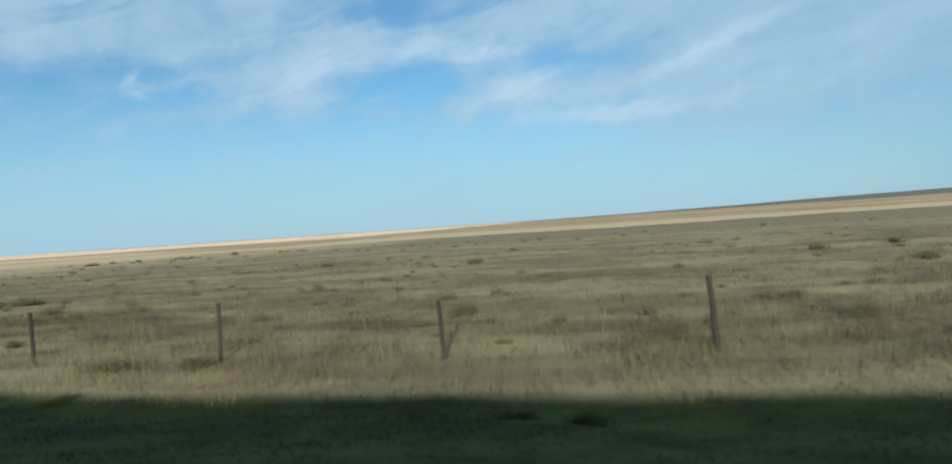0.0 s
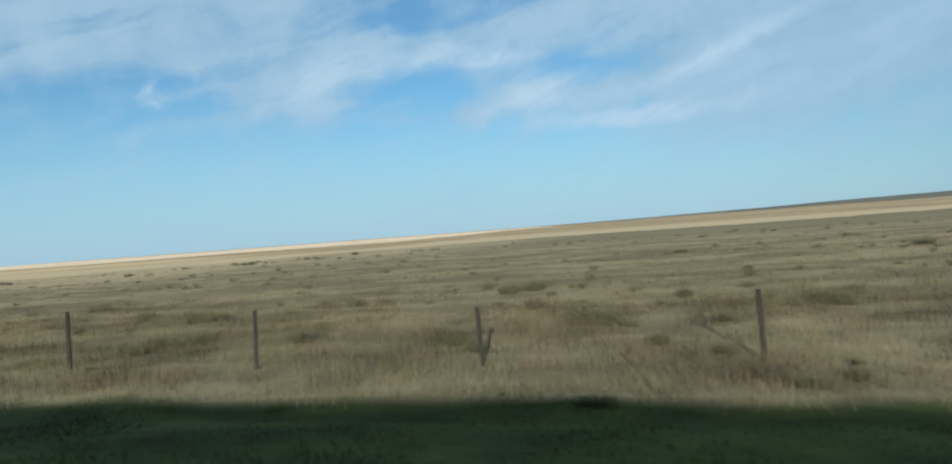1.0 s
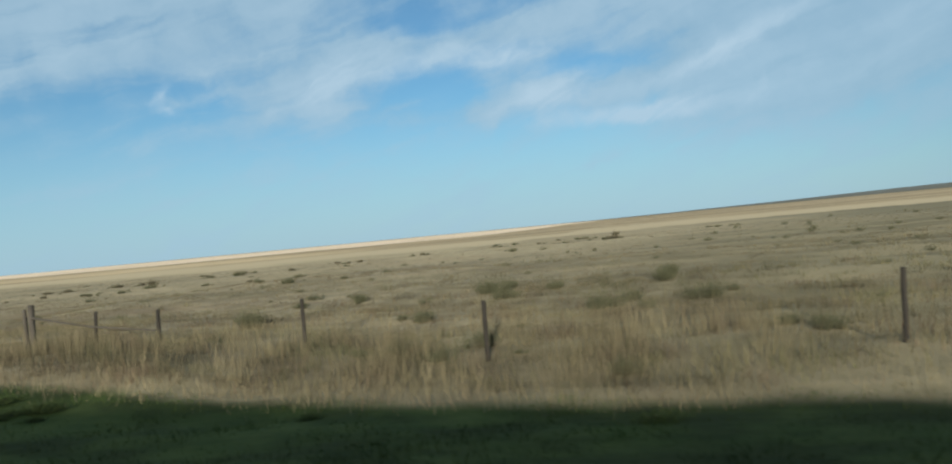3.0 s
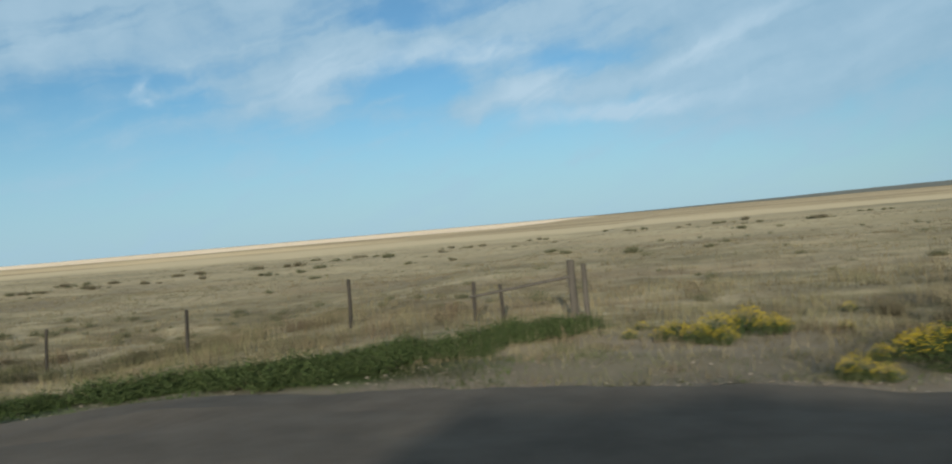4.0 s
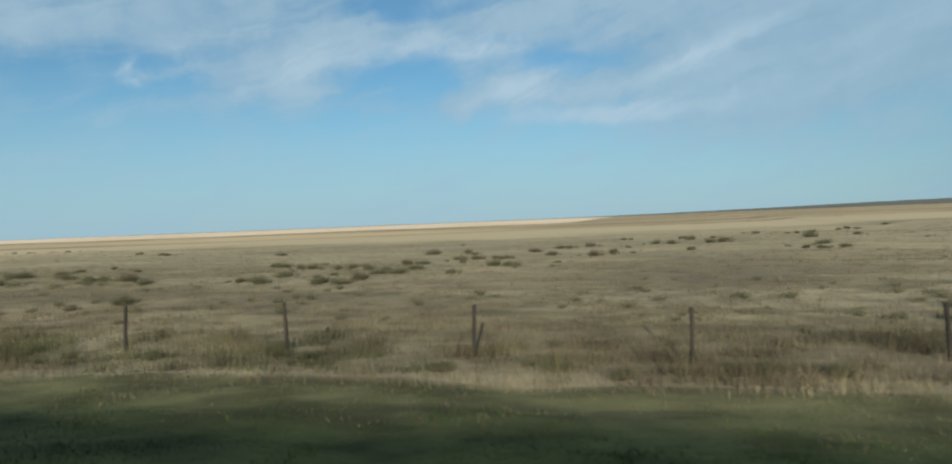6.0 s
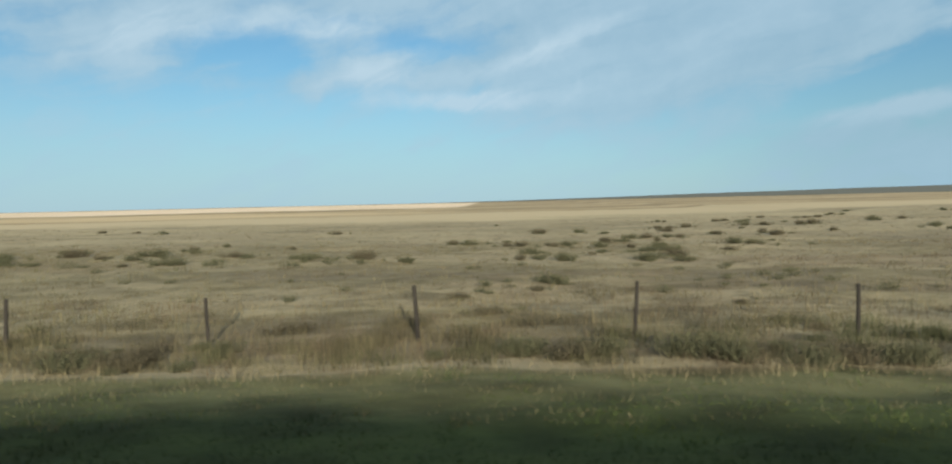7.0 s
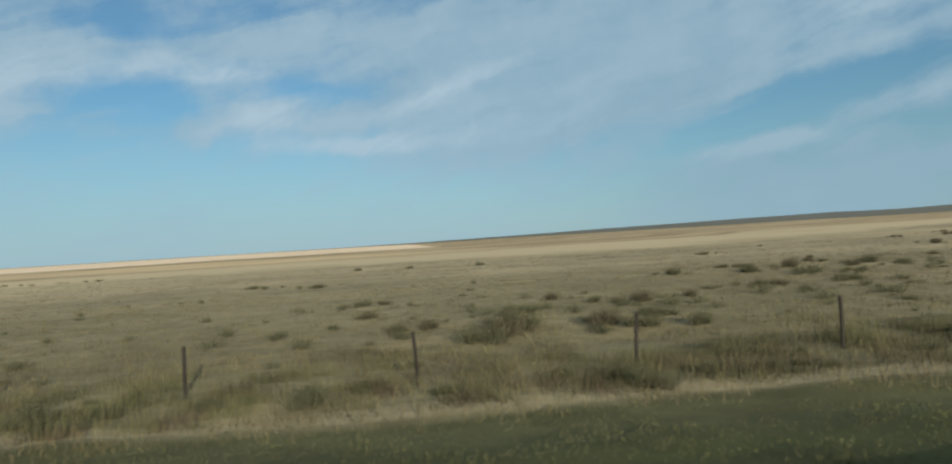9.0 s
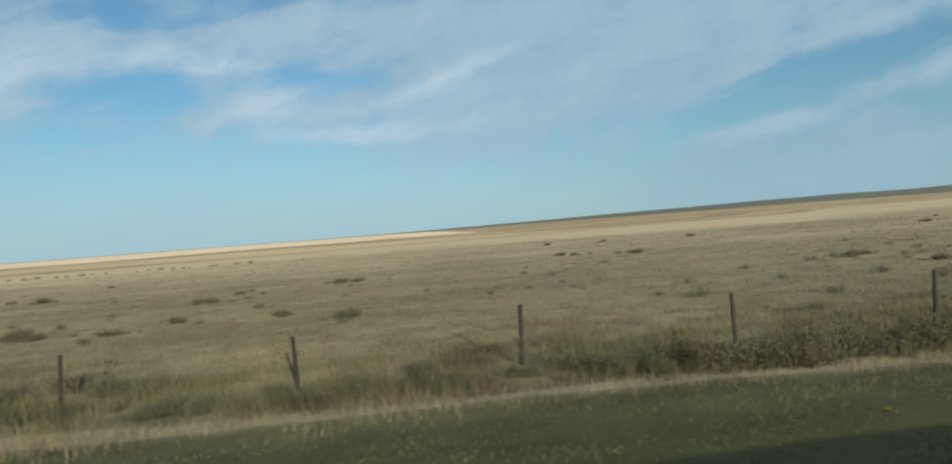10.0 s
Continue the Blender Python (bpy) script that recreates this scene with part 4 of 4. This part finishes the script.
# ---- grass ----
def grass(name, label, mat, n, xr, yr, height, width, blades, seed, keep=None, lean=0.35, bias=1.0, simple=False, spread=0.4):
    """Tufts of bent blades; every blade is two triangles."""
    r = np.random.RandomState(seed)
    x = r.uniform(xr[0], xr[1], n)
    y = yr[0] + (yr[1] - yr[0]) * r.uniform(0, 1, n) ** bias
    if keep is not None:
        ok = keep(x, y, r)
        x, y = x[ok], y[ok]
    n = len(x)
    hgt = height * r.uniform(0.55, 1.25, n) * np.clip(1 + 0.3 * waves(x, y, 6.0, seed + 50) + 0.3 * waves(x, y, 2.2, seed + 60), 0.3, 1.9)
    bx = np.repeat(x, blades) + r.normal(0, height * spread, n * blades)
    by = np.repeat(y, blades) + r.normal(0, height * spread, n * blades)
    bz = land(bx, by) - 0.02
    h = np.repeat(hgt, blades) * r.uniform(0.6, 1.15, n * blades)
    a = r.uniform(0, 2 * math.pi, n * blades)
    ln = np.abs(r.normal(0, lean, n * blades)) * h
    dx, dy = np.cos(a) * ln, np.sin(a) * ln
    w = width * r.uniform(0.6, 1.4, n * blades)
    b = r.uniform(0, math.pi, n * blades)
    sx, sy = np.cos(b) * w, np.sin(b) * w
    m = n * blades
    root_l = np.column_stack([bx - sx, by - sy, bz])
    root_r = np.column_stack([bx + sx, by + sy, bz])
    tip = np.column_stack([bx + dx, by + dy, bz + h])
    if simple:
        v, per = np.stack([root_l, root_r, tip], axis=1), 1
        tri = np.arange(m * 3)
    else:
        knee = np.column_stack([bx + dx * 0.45 + sx * 0.8, by + dy * 0.45 + sy * 0.8, bz + h * 0.62])
        v, per = np.stack([root_l, root_r, knee, tip], axis=1), 2
        k = (np.arange(m) * 4)[:, None]
        tri = np.concatenate([k + np.array([0, 1, 2]), k + np.array([0, 2, 3])], axis=1).reshape(-1)
    me = bpy.data.meshes.new(name)
    me.vertices.add(v.shape[0] * v.shape[1])
    me.vertices.foreach_set("co", v.reshape(-1))
    me.loops.add(m * per * 3)
    me.loops.foreach_set("vertex_index", tri)
    me.polygons.add(m * per)
    me.polygons.foreach_set("loop_start", np.arange(m * per) * 3)
    me.update(calc_edges=True)
    me.materials.append(mat)
    return tagged(new(name, me), label, "grass", kind="stuff")


def off_apron(x, y, r):
    lane = np.abs(x + 103.4 + 0.15 * (y - 8)) < 2.3 + r.normal(0, 0.5, len(x))
    return ~((x < -93) & (x > -114) & (y < np.interp(x, APRON_X, APRON_Y) + 0.15)) & ~(lane & (y < 12.5) & (r.uniform(0, 1, len(x)) < 0.88))


def patchy(x, y, r):
    return off_apron(x, y, r) & (waves(x, y, 7.0, 77) + r.normal(0, 0.6, len(x)) > -0.6)


def verge_end(x):
    """Where the mown verge ends: wider past the field entrance."""
    return 9.7 + 2.6 * smooth(-111, -121, x) - 0.9 * smooth(-243, -256, x) + 0.25 * waves(x, 0 * x, 7.0, 88) + 0.15 * waves(x, 0 * x, 2.0, 89)


def on_verge(x, y, r):
    return off_apron(x, y, r) & (y < verge_end(x))


def at_rim(x, y, r):
    d = y - verge_end(x)
    inner = np.where(x < -205, -0.4 - np.abs(r.normal(0, 0.45, len(x))), -0.5)
    return off_apron(x, y, r) & (d > inner) & (d < 1.1) & (waves(x, y, 4.0, 79) + r.normal(0, 0.5, len(x)) > -0.3)


def beyond_rim(x, y, r):
    return patchy(x, y, r) & (y > verge_end(x) + 0.5)


grass("verge_grass", "short dark green grass of the road verge", M_VERGE, 110000, (-300, 14), (4.2, 13.0), 0.08, 0.0055, 6, 101,
      lambda x, y, r: on_verge(x, y, r) & ((x > -113) | (r.uniform(0, 1, len(x)) < np.maximum(np.interp(y, [6.8, 11.0], [0.92, 0.25]), np.interp(x, [-258, -238], [0.5, 0.0])))), 0.4, 1.0, True, 1.7)
grass("verge_straw", "short dry grass mixed into the verge", M_VERGE_DRY, 36000, (-300, -113), (5.5, 13.0), 0.085, 0.0055, 6, 108,
      lambda x, y, r: on_verge(x, y, r) & (r.uniform(0, 1, len(x)) < np.interp(y, [6.8, 11.0], [0.1, 0.9]) * np.interp(x, [-258, -238], [0.6, 1.0])), 0.4, 1.0, True, 0.9)
grass("rim_grass", "pale bleached grass along the edge of the verge", M_RIM, 24000, (-300, 14), (8.8, 14.2), 0.25, 0.0045, 10, 102, at_rim, 0.3, 1.0, True, 1.2)
grass("tall_grass", "tall straw-coloured grass before the fence", M_STRAW, 82000, (-300, 14), (10.0, 28.0), 0.3, 0.005, 8, 103,
      lambda x, y, r: beyond_rim(x, y, r) & (y + r.normal(0, 2.5, len(x)) < 22.0 + 3.0 * waves(x, y, 11.0, 78)), 0.3, 1.2, True, 1.2)
grass("prairie_grass", "tufted dry prairie grass beyond the fence", M_PRAIRIE, 64000, (-360, 40), (19.0, 52.0), 0.18, 0.010, 6, 104, patchy, 0.4, 1.3, True, 0.8)
grass("far_grass", "sparse dry grass tufts in the middle distance", M_PRAIRIE, 26000, (-430, 80), (46.0, 125.0), 0.14, 0.022, 5, 105, patchy, 0.5, 1.3, True, 1.0)
grass("dark_weeds", "olive-brown weeds between the verge and the fence", M_DARK, 46000, (-300, -113), (12.7, 18.5), 0.34, 0.0055, 8, 106,
      lambda x, y, r: waves(x, y, 1.9, 31) + 0.5 * waves(x, y, 8.0, 37) + 0.2 * smooth(-195, -215, x) + r.normal(0, 0.2, len(x)) > 0.3, 0.3, 1.0, True, 0.5)
grass("dark_weeds", "olive-brown weeds among the tall grass by the fence", M_DARK, 40000, (-92, 14), (11.0, 32.0), 0.32, 0.0055, 7, 109,
      lambda x, y, r: waves(x, y, 2.4, 34) + 0.5 * waves(x, y, 13.0, 35) + r.normal(0, 0.2, len(x)) > 0.55, 0.3, 1.1, True, 0.6)
grass("rust_weeds", "rust-brown seeding weeds among the dry grass", M_RUST, 26000, (-300, 14), (10.4, 24.0), 0.33, 0.0055, 8, 113,
      lambda x, y, r: beyond_rim(x, y, r) & (waves(x, y, 2.1, 41) + 0.5 * waves(x, y, 9.0, 42) + r.normal(0, 0.2, len(x)) > 0.6), 0.3, 1.2, True, 0.5)
grass("gateway_grass", "knee-high pale dry grass round the gateway", M_RIM, 2600, (-99, -76), (11.0, 16.5), 0.55, 0.005, 9, 110,
      lambda x, y, r: waves(x, y, 4.0, 36) + r.normal(0, 0.3, len(x)) > 0.1, 0.25, 1.0, True, 0.35)
grass("lane_tufts", "sparse low tufts on the dirt of the entrance", M_DARK, 1000, (-107.5, -99.5), (7.4, 13.5), 0.13, 0.006, 12, 111,
      lambda x, y, r: (y > np.interp(x, APRON_X, APRON_Y) + 0.3) & (waves(x, y, 2.0, 38) + r.normal(0, 0.3, len(x)) > 0.0), 0.5, 1.0, True, 0.8)
grass("lane_straw", "thin dry grass on the dirt of the entrance", M_STRAW, 900, (-107.5, -99.0), (7.4, 14.0), 0.16, 0.005, 9, 112,
      lambda x, y, r: (y > np.interp(x, APRON_X, APRON_Y) + 0.25) & (waves(x, y, 1.7, 39) + 0.1 * (y - 9) + r.normal(0, 0.3, len(x)) > 0.1), 0.5, 1.0, True, 0.9)
grass("field_weeds", "dark olive weed tufts over the prairie", M_DARK, 34000, (-360, 40), (12.0, 62.0), 0.2, 0.009, 7, 107,
      lambda x, y, r: waves(x, y, 3.0, 32) + 0.6 * waves(x, y, 19.0, 33) + 0.45 * np.exp(-((x + 128) / 22) ** 2) + r.normal(0, 0.35, len(x)) > 0.3, 0.5, 1.3, True, 0.8)


# ---- gravel of the field entrance ----
def gravel(n, seed):
    r = np.random.RandomState(seed)
    x = r.uniform(-112, -96.5, n)
    y = np.array([apron_edge(v) for v in x]) + np.abs(r.normal(0, 1.9, n)) - 0.12
    size = r.uniform(0.006, 0.015, n) * (1 + 1.2 * (r.uniform(0, 1, n) > 0.95))
    shape = np.array([(1, 0, 0), (0, 1, 0), (-1, 0, 0), (0, -1, 0), (0.1, 0.1, 0.75), (0, 0, -0.5)])
    v = shape[None] * size[:, None, None] * r.uniform(0.7, 1.35, (n, 6, 3))
    v = v + np.column_stack([x, y, land(x, y) + size * 0.35])[:, None]
    ring = np.array([(0, 1, 4), (1, 2, 4), (2, 3, 4), (3, 0, 4), (1, 0, 5), (2, 1, 5), (3, 2, 5), (0, 3, 5)])
    f = (np.arange(n)[:, None, None] * 6 + ring[None]).reshape(-1, 3)
    ob = mesh_object("gravel", v.reshape(-1, 3).tolist(), f.tolist(), M_STONE)
    return tagged(ob, "loose grey-brown gravel spread along the entrance apron", "gravel", kind="stuff")


gravel(3200, 61)
